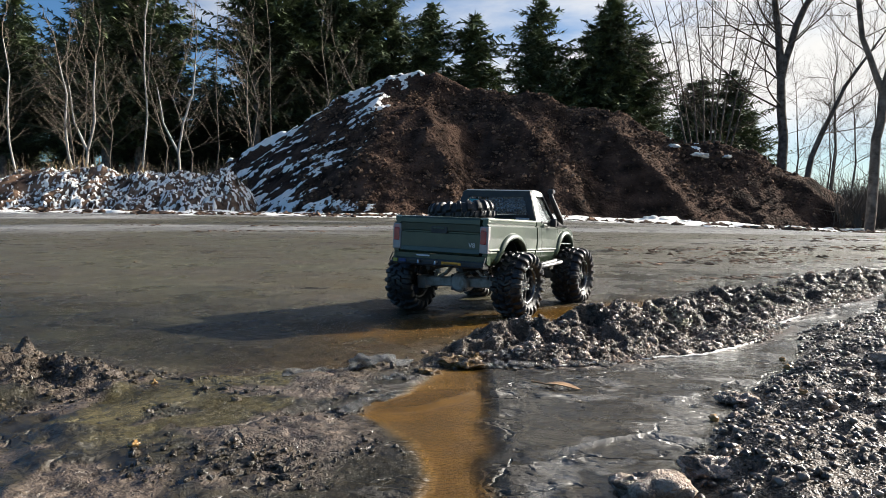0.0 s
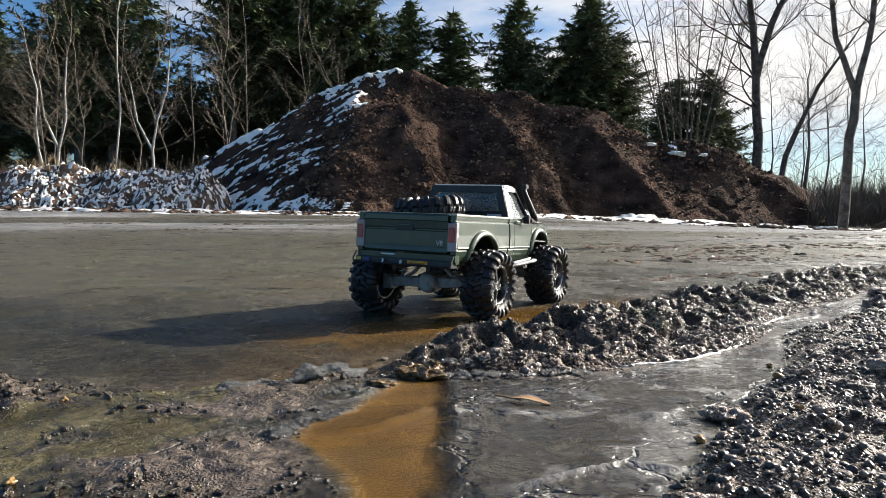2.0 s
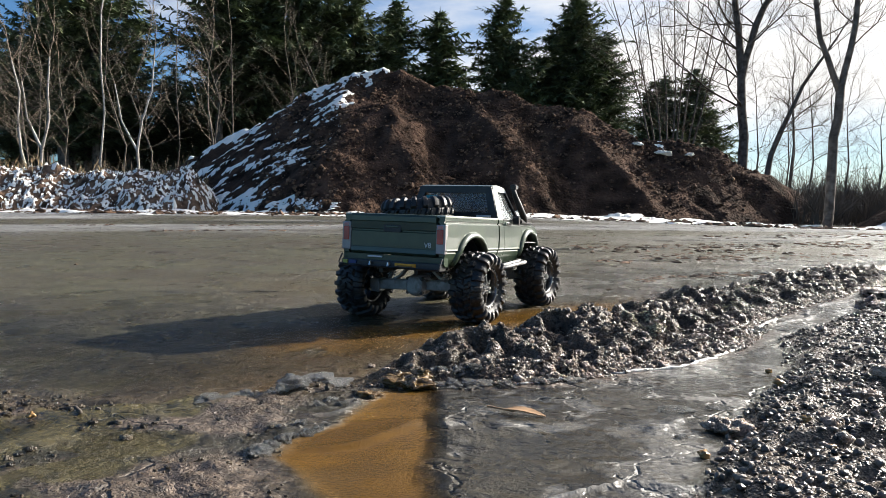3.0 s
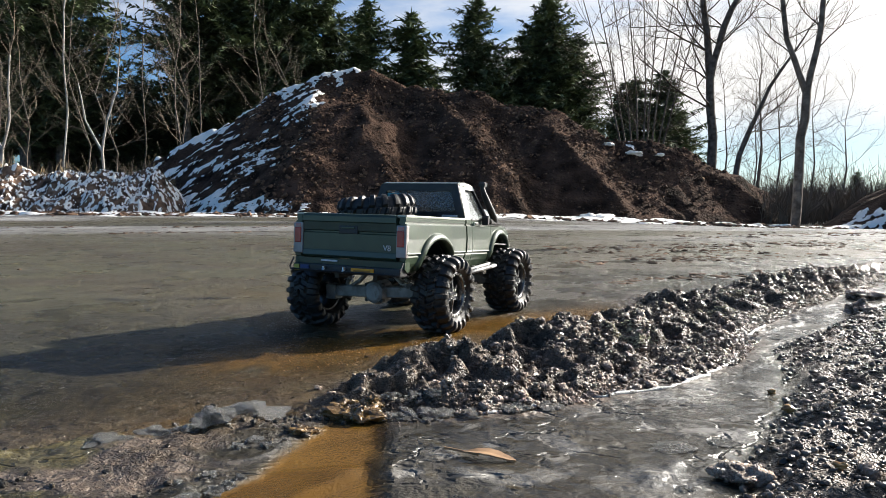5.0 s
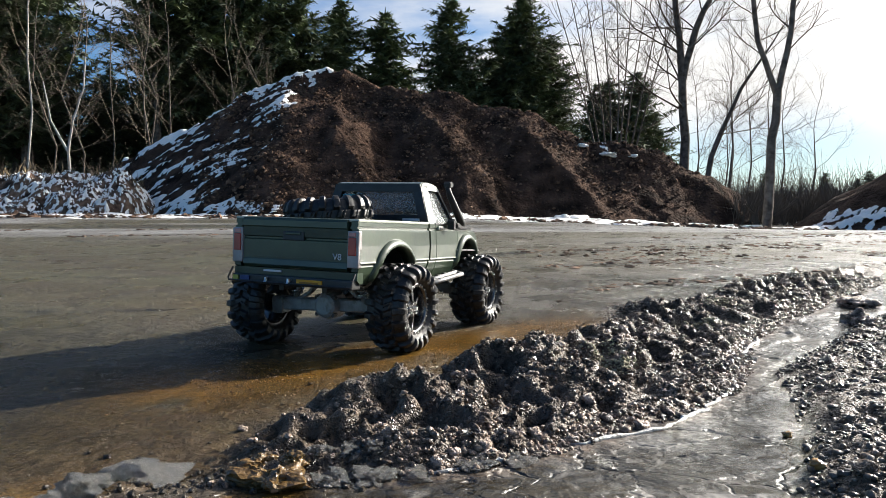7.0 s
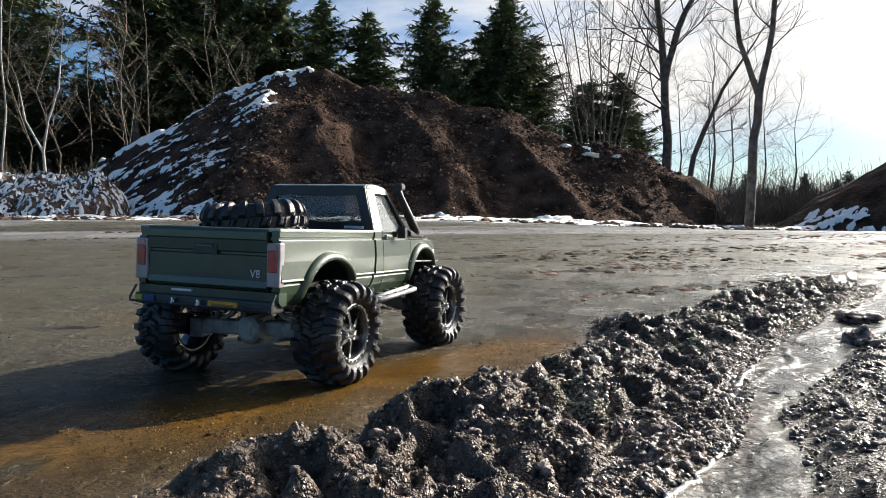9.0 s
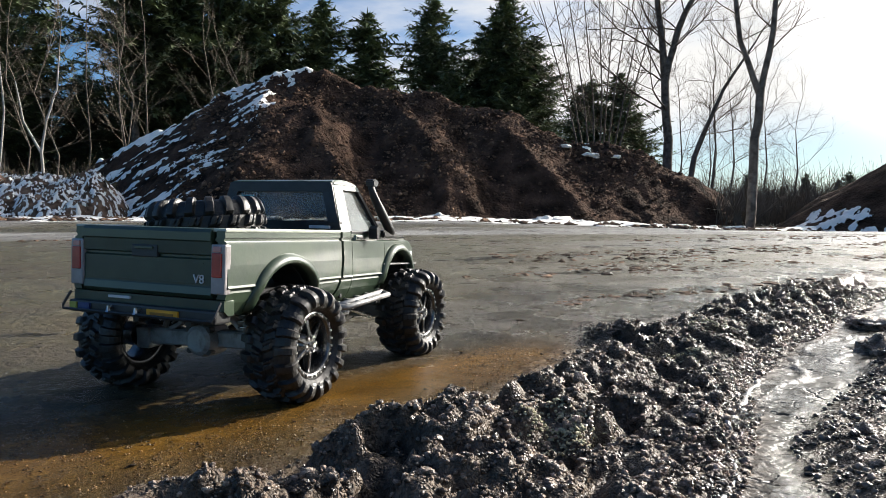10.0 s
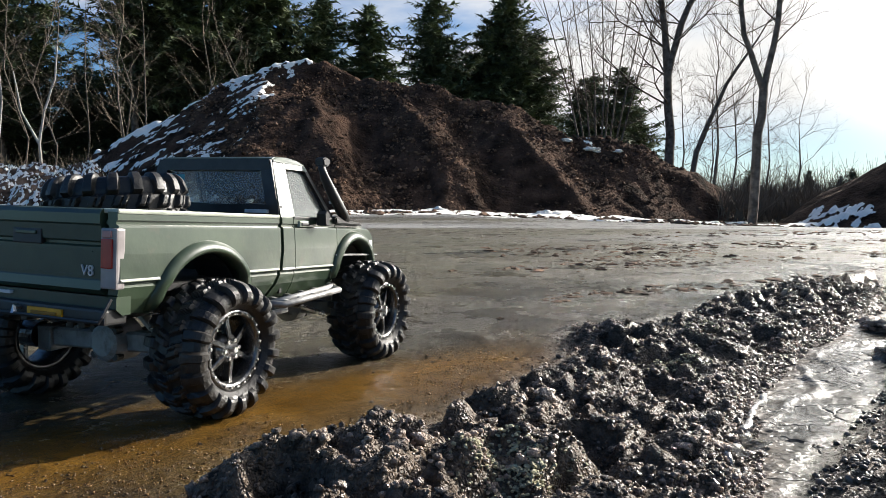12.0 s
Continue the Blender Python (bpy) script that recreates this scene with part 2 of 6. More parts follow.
def ground_height(x, y):
    d = ridge_distance(x, y)
    near = 1 - step(1.7, 4.2, np.hypot(x - 0.7, y - 1))
    yard = 0.018 * (1 - step(1.0, 2.4, y)) + near * (0.006 * (fbm(x * 5, y * 5, 4, 11) - 0.5) + 0.004 * (fbm(x * 40, y * 40, 3, 12, 0.65) - 0.5))
    far = step(4.0, 12.0, y)
    yard = yard - far * 0.045 * np.clip(x - 1.5, 0, 6) + far * 0.012 * np.clip(-x, 0, 8)
    rut = np.exp(-((y - 2.25 - 0.5 * (x - 1)) / 0.06) ** 2) + np.exp(-((y - 3.3 - 0.45 * (x - 1)) / 0.09) ** 2)
    rut = rut * step(0.6, 1.0, x) * (1 - step(2.2, 3.0, x))
    yard = yard + rut * 0.02 * (fbm(x * 12, y * 12, 3, 21) - 0.42)
    ditch = np.clip(0.05 - 0.042 * (y - 0.7), 0.018, 0.056)
    wide = near * (1 - step(2.0, 4.0, x))
    ditch = ditch + 0.005 * (fbm(x * 9, y * 9, 3, 31) - 0.5) + 0.003 * ice_lines(x, y)
    # rough churned mud on the low side and lip to the left of the gap
    rough = step(0.36, 0.1, x) * near * (1 - 0.85 * np.exp(-(((x - 0.295) / 0.085) ** 2 + ((y - 0.69) / 0.18) ** 2) ** 2))
    ditch = ditch + rough * (0.02 * (fbm(x * 22, y * 22, 4, 33) - 0.55) + 0.034 * np.exp(-(((x - 0.06) / 0.16) ** 2 + ((y - 0.80) / 0.09) ** 2) ** 2) * (0.3 + 2.0 * (fbm(x * 30, y * 30, 4, 39, 0.65) - 0.42)))
    ditch = ditch - 0.0015 * golden_pool(x, y)
    left = step(0.46, 0.40, x) * near * (1 - golden_pool(x, y)) * (1 - 0.7 * np.exp(-(((x - 0.295) / 0.075) ** 2 + ((y - 0.69) / 0.16) ** 2) ** 2))
    ditch = ditch + left * 0.016 * (fbm(x * 36, y * 36, 4, 32, 0.68) - 0.5)
    z = yard + (ditch - yard) * (1 - step(-0.01, 0.06, d)) * near
    z = z + 0.016 * np.exp(-(d / 0.05) ** 2) * (fbm(x * 24, y * 24, 4, 34, 0.6) - 0.42) * (1 - step(0.42, 0.55, x)) * near
    amp = np.interp(x, RIDGE_X, RIDGE_A)
    lumps = 0.9 * (0.25 - np.abs(fbm(x * 17, y * 17, 4, 41, 0.6) - 0.5) * 2) + 0.9 * (fbm(x * 42, y * 42, 2, 45) - 0.5) + 0.3 * (vnoise(x * 130, y * 130, 44) - 0.5)
    big = fbm(x * 9, y * 9, 2, 43) - 0.5
    knobs = np.sqrt(np.clip(vnoise(x * 58, y * 58, 48) - 0.3, 0, 1)) + 0.45 * np.sqrt(np.clip(vnoise(x * 104, y * 104, 49) - 0.35, 0, 1)) - 0.65
    hollow = step(0.56, 0.68, fbm(x * 19, y * 19, 2, 46)) * step(0.012, 0.04, d)
    crest = np.interp(x, WIDE_X, WIDE_D)
    shape = (0.66 * step(-0.008, 0.03, d) + 0.34 * step(0.02, crest, d)) * (1 - step(crest + 0.06 * big, crest + 0.11 + 0.1 * big, d))
    z = z + amp * shape * (0.038 + 0.024 * big + 0.05 * np.minimum(lumps, 0.1 + 0.15 * lumps) + (0.017 * knobs - 0.028 * hollow) * (0.25 + 0.75 * step(0.52, 0.64, x))) * near
    z = z + near * step(0.02, 0.1, d) * (1 - step(crest, crest + 0.2, d)) * amp * 0.018 * lumps
    v = x - np.interp(y, VERGE_Y, VERGE_X) + 0.03 * (fbm(x * 18, y * 18, 3, 51) - 0.5)
    verge = step(0.0, 0.05, v) * step(0.02, -0.02, d)
    z = z + verge * near * (0.014 + 0.018 * (fbm(x * 40, y * 40, 4, 53, 0.66) - 0.47))
    return z


def golden_pool(x, y):
    """Shallow water over ochre silt where the wheels churned through the ditch."""
    w = 0.02 * (fbm(x * 25, y * 25, 3, 63) - 0.5)
    left = np.interp(y, [0.3, 0.55, 0.62, 0.66, 0.70, 0.73, 0.80, 0.88], [0.50, 0.487, 0.455, 0.432, 0.437, 0.457, 0.472, 0.488]) + w
    return step(-0.006, 0.012, x - left) * step(0.012, -0.012, x - 0.531 - 0.7 * w) * step(0.015, -0.015, y - 0.86 - w)


def ground_zones(x, y):
    """How much of each surface: ochre silt, ice, coarse mud, churned ridge."""
    d = ridge_distance(x, y)
    n = fbm(x * 11, y * 11, 4, 61)
    v = x - np.interp(y, VERGE_Y, VERGE_X)
    main = golden_pool(x, y)
    pool = 0.6 * np.exp(-(((x - 0.37) / 0.06) ** 2 + ((y - 0.87) / 0.06) ** 2))
    ux, uy = x - 0.40, y - 1.24
    along, across = ux * 0.81 + uy * 0.59, -ux * 0.59 + uy * 0.81
    pool = pool + 0.68 * step(-0.2, 0.0, along) * (1 - step(0.5, 0.75, along)) * np.exp(-(across / 0.085) ** 2)
    pool = pool + 0.24 * step(0.0, 0.06, d) * (1 - step(0.32, 0.52, d)) * step(0.1, 0.45, x) * (1 - step(0.8, 1.1, x))
    gold = np.clip(np.maximum(1.4 * pool * step(0.12, 0.4, n), main), 0, 1)
    low = step(0.01, -0.02, d)
    ice = low * step(0.02, -0.02, v) * step(0.42, 0.56, x) * (1 - np.clip(gold * 1.2, 0, 1))
    ice = np.maximum(ice, 0.7 * low * step(0.03, -0.06, v) * step(0.35, 0.5, n)) * (1 - main)
    crest = np.interp(x, WIDE_X, WIDE_D)
    ridge = step(-0.035, -0.008, d) * (1 - step(crest + 0.06, crest + 0.16, d)) * np.interp(x, RIDGE_X, RIDGE_A)
    lip = np.exp(-((d - 0.005) / 0.045) ** 2) * step(0.36, 0.55, fbm(x * 13, y * 13, 3, 57)) * (1 - step(0.45, 0.6, x)) * step(-1.5, -0.5, x)
    coarse = np.maximum(np.maximum(low * step(0.0, 0.04, v), ridge), 0.9 * lip) * (1 - main)
    bank = np.exp(-(((x - 0.06) / 0.15) ** 2 + ((y - 0.80) / 0.09) ** 2) ** 2)
    grit = np.exp(-(((x - 0.40) / 0.055) ** 2 + ((y - 0.585) / 0.075) ** 2) ** 2) * step(0.34, 0.5, n)
    coarse = np.maximum(coarse, np.maximum(bank * step(0.3, 0.45, n), 0.85 * grit) * (1 - main)) * (1 - olive_zone(x, y))
    soak_holes = np.maximum(step(0.03, -0.03, d), (1 - step(0.3, 1.1, d + 0.5 * (n - 0.5))) * step(-1.6, -0.4, x))
    coarse = np.maximum(coarse, 0.8 * step(0.46, 0.56, fbm(x * 16, y * 16, 4, 66)) * low * step(0.46, 0.4, x) * (1 - main) * (1 - olive_zone(x, y)))
    gold = np.maximum(gold, 0.3 * np.exp(-((x - 0.25) / 0.2) ** 2 - ((y - 2.0) / 0.16) ** 2) * step(0.4, 0.55, n))
    fade = 1 - step(1.4, 3.2, np.hypot(x - 0.7, y - 1.0) + 0.8 * (fbm(x * 1.5, y * 1.5, 4, 69) - 0.5))
    soak_holes = soak_holes * (1 - step(2.0, 3.0, x)) * fade
    # rut holes: their shade is put into the colour, as dark as soaked ground
    for px, py, rx, ry in ((1.06, 3.44, 0.16, 0.1), (1.2, 2.86, 0.16, 0.04), (1.12, 2.08, 0.035, 0.018), (-0.12, 1.85, 0.07, 0.012), (0.06, 1.85, 0.06, 0.02), (1.5, 3.6, 0.2, 0.06), (2.1, 4.3, 0.4, 0.08)):
        soak_holes = np.maximum(soak_holes, step(1.3, 0.7, ((x - px) / rx) ** 2 + ((y - py) / ry) ** 2 + 3.0 * (fbm(x * 14, y * 30, 3, 64) - 0.5)))
    return [np.clip(a, 0, 1) * fade for a in (gold, ice, coarse)] + [np.clip(soak_holes, 0, 1)]


def olive_zone(x, y):
    """Cloudy olive meltwater beside the churned bank."""
    w = 0.08 * (fbm(x * 12, y * 12, 4, 65) - 0.5)
    r = ((x - 0.285 + w) / 0.085) ** 2 + ((y - 0.72 + 1.2 * w) / 0.165) ** 2
    return step(1.1, 0.75, r) * step(0.3, 0.42, fbm(x * 24, y * 24, 3, 67))


def pale_zone(x, y):
    """Pale frozen crust on the far part of the yard, its wet sheen put into the colour."""
    n = fbm(x * 0.35, y * 1.1, 4, 71)
    d = ridge_distance(x, y)
    v = x - np.interp(y, VERGE_Y, VERGE_X)
    near = step(0.0, -0.03, d) * step(0.03, -0.01, v) * (1 - step(1.9, 2.4, y)) * step(-0.6, 0.2, y)
    near = near * (1 - golden_pool(x, y)) * step(0.37, 0.5, x)
    slush = near * np.maximum(0.85 * ice_lines(x, y), 0.5 * step(0.57, 0.66, fbm(x * 18, y * 18, 5, 73, 0.65)))
    return slush + step(4.2, 6.5, y + 0.35 * np.clip(x, 0, 6)) * (1 - step(12.5, 14.5, y)) * step(0.34, 0.56, n + 0.1 * step(1, 5, x))


def ground_material():
    m = bpy.data.materials.new("muddy_ground")
    m.use_nodes = True
    nt = m.node_tree
    n, link = nt.nodes.new, nt.links.new
    b = nt.nodes["Principled BSDF"]
    tc, at = n("ShaderNodeTexCoord"), n("ShaderNodeAttribute")
    at.attribute_name = "zone"
    sep = n("ShaderNodeSeparateColor")
    link(at.outputs["Color"], sep.inputs[0])
    gold, ice, coarse = sep.outputs[0], sep.outputs[1], sep.outputs[2]

    def noise_of(scale, detail=6.0, rough=0.6):
        t = n("ShaderNodeTexNoise")
        t.inputs["Scale"].default_value, t.inputs["Detail"].default_value, t.inputs["Roughness"].default_value = scale, detail, rough
        link(tc.outputs["Object"], t.inputs["Vector"])
        return t.outputs["Fac"]

    def ranged(src, a, c, lo=0.0, hi=1.0):
        r = n("ShaderNodeMapRange")
        for key, val in (("From Min", a), ("From Max", c), ("To Min", lo), ("To Max", hi)):
            r.inputs[key].default_value = val
        link(src, r.inputs["Value"])
        return r.outputs[0]

    def mixed(fac, a, c):
        x = n("ShaderNodeMix")
        x.data_type = "RGBA"
        link(fac, x.inputs["Factor"])
        for slot, val in (("A", a), ("B", c)):
            if isinstance(val, tuple):
                x.inputs[slot].default_value = (*val, 1)
            else:
                link(val, x.inputs[slot])
        return x.outputs["Result"]

    def mixed_value(fac, a, c):
        x = n("ShaderNodeMix")
        link(fac, x.inputs["Factor"])
        for slot, val in (("A", a), ("B", c)):
            if isinstance(val, float):
                x.inputs[slot].default_value = val
            else:
                link(val, x.inputs[slot])
        return x.outputs["Result"]

    soak_holes = at.outputs["Alpha"]
    stretch = n("ShaderNodeMapping")
    stretch.inputs["Rotation"].default_value = (0, 0, radians(-40))
    stretch.inputs["Scale"].default_value = (1.0, 1.35, 1.0)
    link(tc.outputs["Object"], stretch.inputs[0])

    def streak_of(scale, detail=5.0):
        t = n("ShaderNodeTexNoise")
        t.inputs["Scale"].default_value, t.inputs["Detail"].default_value, t.inputs["Distortion"].default_value = scale, detail, 0.6
        link(stretch.outputs[0], t.inputs["Vector"])
        return t.outputs["Fac"]

    def cracks(scale, width):
        c = n("ShaderNodeMath")
        c.operation = "COMPARE"
        link(streak_of(scale, 4.0), c.inputs[0])
        c.inputs[1].default_value, c.inputs[2].default_value = 0.5, width
        return c.outputs[0]

    def plates(scale):
        v = n("ShaderNodeTexVoronoi")
        v.feature = "DISTANCE_TO_EDGE"
        v.inputs["Scale"].default_value = scale
        warp = n("ShaderNodeMix")
        warp.data_type, warp.blend_type = "RGBA", "LINEAR_LIGHT"
        warp.inputs["Factor"].default_value = 0.05
        t = n("ShaderNodeTexNoise")
        t.inputs["Scale"].default_value, t.inputs["Detail"].default_value = 14.0, 5.0
        link(tc.outputs["Object"], t.inputs["Vector"])
        link(stretch.outputs[0], warp.inputs["A"])
        link(t.outputs["Color"], warp.inputs["B"])
        link(warp.outputs["Result"], v.inputs["Vector"])
        return v.outputs["Distance"]

    def crumbs_of(scale):
        v = n("ShaderNodeTexVoronoi")
        v.inputs["Scale"].default_value = scale
        warp = n("ShaderNodeMix")
        warp.data_type, warp.blend_type = "RGBA", "LINEAR_LIGHT"
        warp.inputs["Factor"].default_value = 0.012
        t = n("ShaderNodeTexNoise")
        t.inputs["Scale"].default_value = scale * 0.8
        link(tc.outputs["Object"], t.inputs["Vector"])
        link(tc.outputs["Object"], warp.inputs["A"])
        link(t.outputs["Color"], warp.inputs["B"])
        link(warp.outputs["Result"], v.inputs["Vector"])
        return ranged(v.outputs["Distance"], 0.0, 0.8, 1.0, 0.0)

    fine, mid, broad, grit = noise_of(140), noise_of(16), noise_of(1.7, 8), noise_of(420, 3)
    flow = streak_of(11.0, 3.0)
    base = mixed(ranged(mid, 0.35, 0.65), (0.066, 0.06, 0.033), (0.13, 0.117, 0.067))
    base = mixed(ranged(broad, 0.42, 0.62), base, (0.08, 0.063, 0.037))
    base = mixed(ranged(noise_of(48, 3, 0.5), 0.62, 0.72, 0, 0.5), base, (0.045, 0.037, 0.03))
    base = mixed(ranged(noise_of(5.0, 9, 0.7), 0.56, 0.62, 0, 0.45), base, (0.05, 0.042, 0.034))
    wet = mixed(ranged(mid, 0.3, 0.7), (0.0095, 0.0083, 0.0048), (0.027, 0.0238, 0.0132))
    wet = mixed(ranged(noise_of(6.0, 7, 0.65), 0.52, 0.64, 0, 0.8), wet, (0.043, 0.040, 0.019))
    base = mixed(ranged(soak_holes, 0.0, 1.0, 0.0, 0.85), base, wet)
    silt = mixed(ranged(mid, 0.3, 0.7), (0.075, 0.038, 0.007), (0.15, 0.078, 0.014))
    silt = mixed(ranged(noise_of(9, 5), 0.5, 0.66, 0, 0.7), silt, (0.085, 0.052, 0.018))
    colour = mixed(gold, base, silt)
    frost = mixed(ranged(noise_of(10, 6, 0.6), 0.35, 0.65), (0.013, 0.0105, 0.006), (0.042, 0.034, 0.02))
    rift = n("ShaderNodeMath")
    rift.operation = "MAXIMUM"
    link(ranged(plates(9.0), 0.0, 0.024, 1.0, 0.0), rift.inputs[0])
    link(cracks(15.0, 0.016), rift.inputs[1])
    broken = n("ShaderNodeMath")
    broken.operation = "MULTIPLY"
    link(rift.outputs[0], broken.inputs[0])
    link(ranged(noise_of(13, 4), 0.46, 0.56), broken.inputs[1])
    rift = broken
    frost = mixed(ranged(noise_of(60, 6, 0.7), 0.55, 0.66, 0, 0.7), frost, (0.03, 0.0235, 0.014))
    frost = mixed(rift.outputs[0], frost, (0.02, 0.0155, 0.01))
    frost = mixed(ranged(noise_of(24, 7, 0.65), 0.6, 0.68, 0, 0.35), frost, (0.36, 0.35, 0.33))
    colour = mixed(ice, colour, frost)
    crust = n("ShaderNodeAttribute")
    crust.attribute_name = "pale"
    colour = mixed(crust.outputs["Fac"], colour, mixed(ranged(noise_of(0.9, 8, 0.7), 0.35, 0.65), (0.13, 0.12, 0.105), (0.36, 0.35, 0.33)))
    murky = n("ShaderNodeAttribute")
    murky.attribute_name = "olive"
    colour = mixed(murky.outputs["Fac"], colour, mixed(ranged(noise_of(12, 6), 0.35, 0.65), (0.05, 0.041, 0.016), (0.13, 0.108, 0.05)))
    colour = mixed(ranged(noise_of(40, 6, 0.65), 0.56, 0.6, 0.0, 0.5), colour, mixed(murky.outputs["Fac"], colour, (0.028, 0.022, 0.012)))
    churned = mixed(ranged(noise_of(90, 8, 0.7), 0.35, 0.7), (0.012, 0.0088, 0.006), (0.24, 0.18, 0.132))
    colour = mixed(coarse, colour, churned)
    link(colour, b.inputs["Base Color"])
    rough = mixed_value(soak_holes, ranged(noise_of(5.0, 7, 0.65), 0.35, 0.65, 0.2, 0.52), ranged(noise_of(5.0, 7, 0.65), 0.35, 0.65, 0.1, 0.4))
    rough = mixed_value(gold, rough, ranged(mid, 0.3, 0.7, 0.08, 0.3))
    rough = mixed_value(murky.outputs["Fac"], rough, ranged(mid, 0.3, 0.7, 0.1, 0.3))
    rough = mixed_value(ice, rough, mixed_value(rift.outputs[0], ranged(noise_of(10, 6, 0.6), 0.35, 0.65, 0.05, 0.34), 0.7))
    rough = mixed_value(coarse, rough, ranged(fine, 0.35, 0.65, 0.2, 0.7))
    link(rough, b.inputs["Roughness"])
    link(mixed_value(gold, ranged(ice, 0.0, 1.0, 0.3, 0.55), 0.12), b.inputs["Specular IOR Level"])
    bump = n("ShaderNodeBump")
    bump.inputs["Distance"].default_value = 0.0075
    link(mixed_value(ice, mixed_value(gold, ranged(noise_of(70, 6, 0.66), 0.3, 0.75, 1.2, 0.0), 0.2), mixed_value(rift.outputs[0], ranged(flow, 0, 1, 0.0, 2.4), 0.0)), bump.inputs["Height"])
    link(ranged(noise_of(3.5, 5, 0.6), 0.4, 0.6, 0.5, 1.0), bump.inputs["Strength"])
    b2 = n("ShaderNodeBump")
    b2.inputs["Distance"].default_value = 0.003
    b2.inputs["Strength"].default_value = 0.8
    grain = n("ShaderNodeMath")
    grain.operation = "MULTIPLY"
    link(mixed_value(coarse, grit, crumbs_of(190)), grain.inputs[0])
    link(ranged(coarse, 0.0, 1.0, 0.34, 1.5), grain.inputs[1])
    link(mixed_value(ice, grain.outputs[0], ranged(noise_of(55, 5), 0.35, 0.7, 0.0, 0.9)), b2.inputs["Height"])
    link(bump.outputs[0], b2.inputs["Normal"])
    link(b2.outputs[0], b.inputs["Normal"])
    return m


def make_ground():
    xs = axis_steps(0.0, 1.45, 0.0038, 1.05, -700, 700)
    ys = axis_steps(0.5, 1.8, 0.0038, 1.05, -120, 900)
    X, Y = np.meshgrid(xs, ys)
    Z = ground_height(X, Y)
    verts = np.stack([X, Y, Z], -1).reshape(-1, 3)
    ob = mesh_ob("ground", verts, grid_faces(len(xs), len(ys)), ground_material(), smooth=True)
    gold, ice, coarse, soak_holes = ground_zones(X.ravel(), Y.ravel())
    att = ob.data.color_attributes.new("zone", "FLOAT_COLOR", "POINT")
    att.data.foreach_set("color", np.stack([gold, ice, coarse, soak_holes], -1).ravel().astype(np.float32))
    pale = ob.data.attributes.new("pale", "FLOAT", "POINT")
    pale.data.foreach_set("value", pale_zone(X.ravel(), Y.ravel()).astype(np.float32))
    olive = ob.data.attributes.new("olive", "FLOAT", "POINT")
    olive.data.foreach_set("value", olive_zone(X.ravel(), Y.ravel()).astype(np.float32))
    return tagged(ob, "wet grey-brown mud yard with an icy ditch and puddles", "ground", kind="structure")


ground = make_ground()


# ---- clods and stones ----
def ico(level, seed, squash=0.8):
    bm = bmesh.new()
    if level:
        bmesh.ops.create_icosphere(bm, subdivisions=level, radius=1.0)
    else:
        tips = [bm.verts.new(c) for c in ((1, 0, 0), (0, 1, 0), (-1, 0, 0), (0, -1, 0), (0, 0, 1), (0, 0, -1))]
        for i in range(4):
            bm.faces.new((tips[i], tips[(i + 1) % 4], tips[4]))
            bm.faces.new((tips[(i + 1) % 4], tips[i], tips[5]))
        bm.verts.index_update()
    off = Vector((seed * 3.1, seed * 1.7, seed * 0.9))
    for v in bm.verts:
        k = 1 + 0.75 * (noise.noise(v.co * 1.1 + off)) + 0.45 * noise.noise(v.co * 2.6 + off) + 0.22 * noise.noise(v.co * 6 + off)
        v.co = Vector((v.co.x * k, v.co.y * k, v.co.z * k * squash))
    co = np.array([v.co[:] for v in bm.verts])
    fa = np.array([[v.index for v in f.verts] for f in bm.faces])
    bm.free()
    return co, fa


def scatter(name, points, sizes, mat, level=1, squash=0.75, smooth=False):
    """Many lumps, each turned and sized its own way, in one mesh."""
    shapes = [ico(level, k + 1, squash) for k in range(9)]
    rng = np.random.default_rng(len(points))
    V, F, base = [], [], 0
    for p, s in zip(points, sizes):
        co, fa = shapes[rng.integers(9)]
        a = rng.uniform(0, 6.28)
        c, sn = math.cos(a), math.sin(a)
        q = co * s * rng.uniform(0.7, 1.3, 3)
        V.append(np.stack([c * q[:, 0] - sn * q[:, 1] + p[0], sn * q[:, 0] + c * q[:, 1] + p[1], q[:, 2] + p[2]], -1))
        F.append(fa + base)
        base += len(co)
    return mesh_ob(name, np.concatenate(V), np.concatenate(F), mat, smooth=smooth)


def ridge_points(rng, count, reach):
    x, y = rng.uniform(0.38, 1.75, count * 16), rng.uniform(0.84, 2.2, count * 16)
    d = ridge_distance(x, y)
    amp = np.interp(x, RIDGE_X, RIDGE_A)
    lumps = 0.25 - np.abs(fbm(x * 17, y * 17, 4, 41, 0.6) - 0.5) * 2 + (fbm(x * 42, y * 42, 2, 45) - 0.5)
    pick = step(0.2, 0.5, fbm(x * 30, y * 30, 2, 47)) * (0.12 + 0.88 * step(-0.08, 0.12, lumps)) * 0.62 * (1 - step(0.0, 0.14, d - np.interp(x, WIDE_X, WIDE_D)))
    keep = (d > -0.012) & (d < reach) & (rng.random(len(x)) < amp * (0.2 + 0.8 * step(0.53, 0.63, x)) * np.maximum(pick, step(0.04, 0.03, d)))
    return x[keep][:count], y[keep][:count]


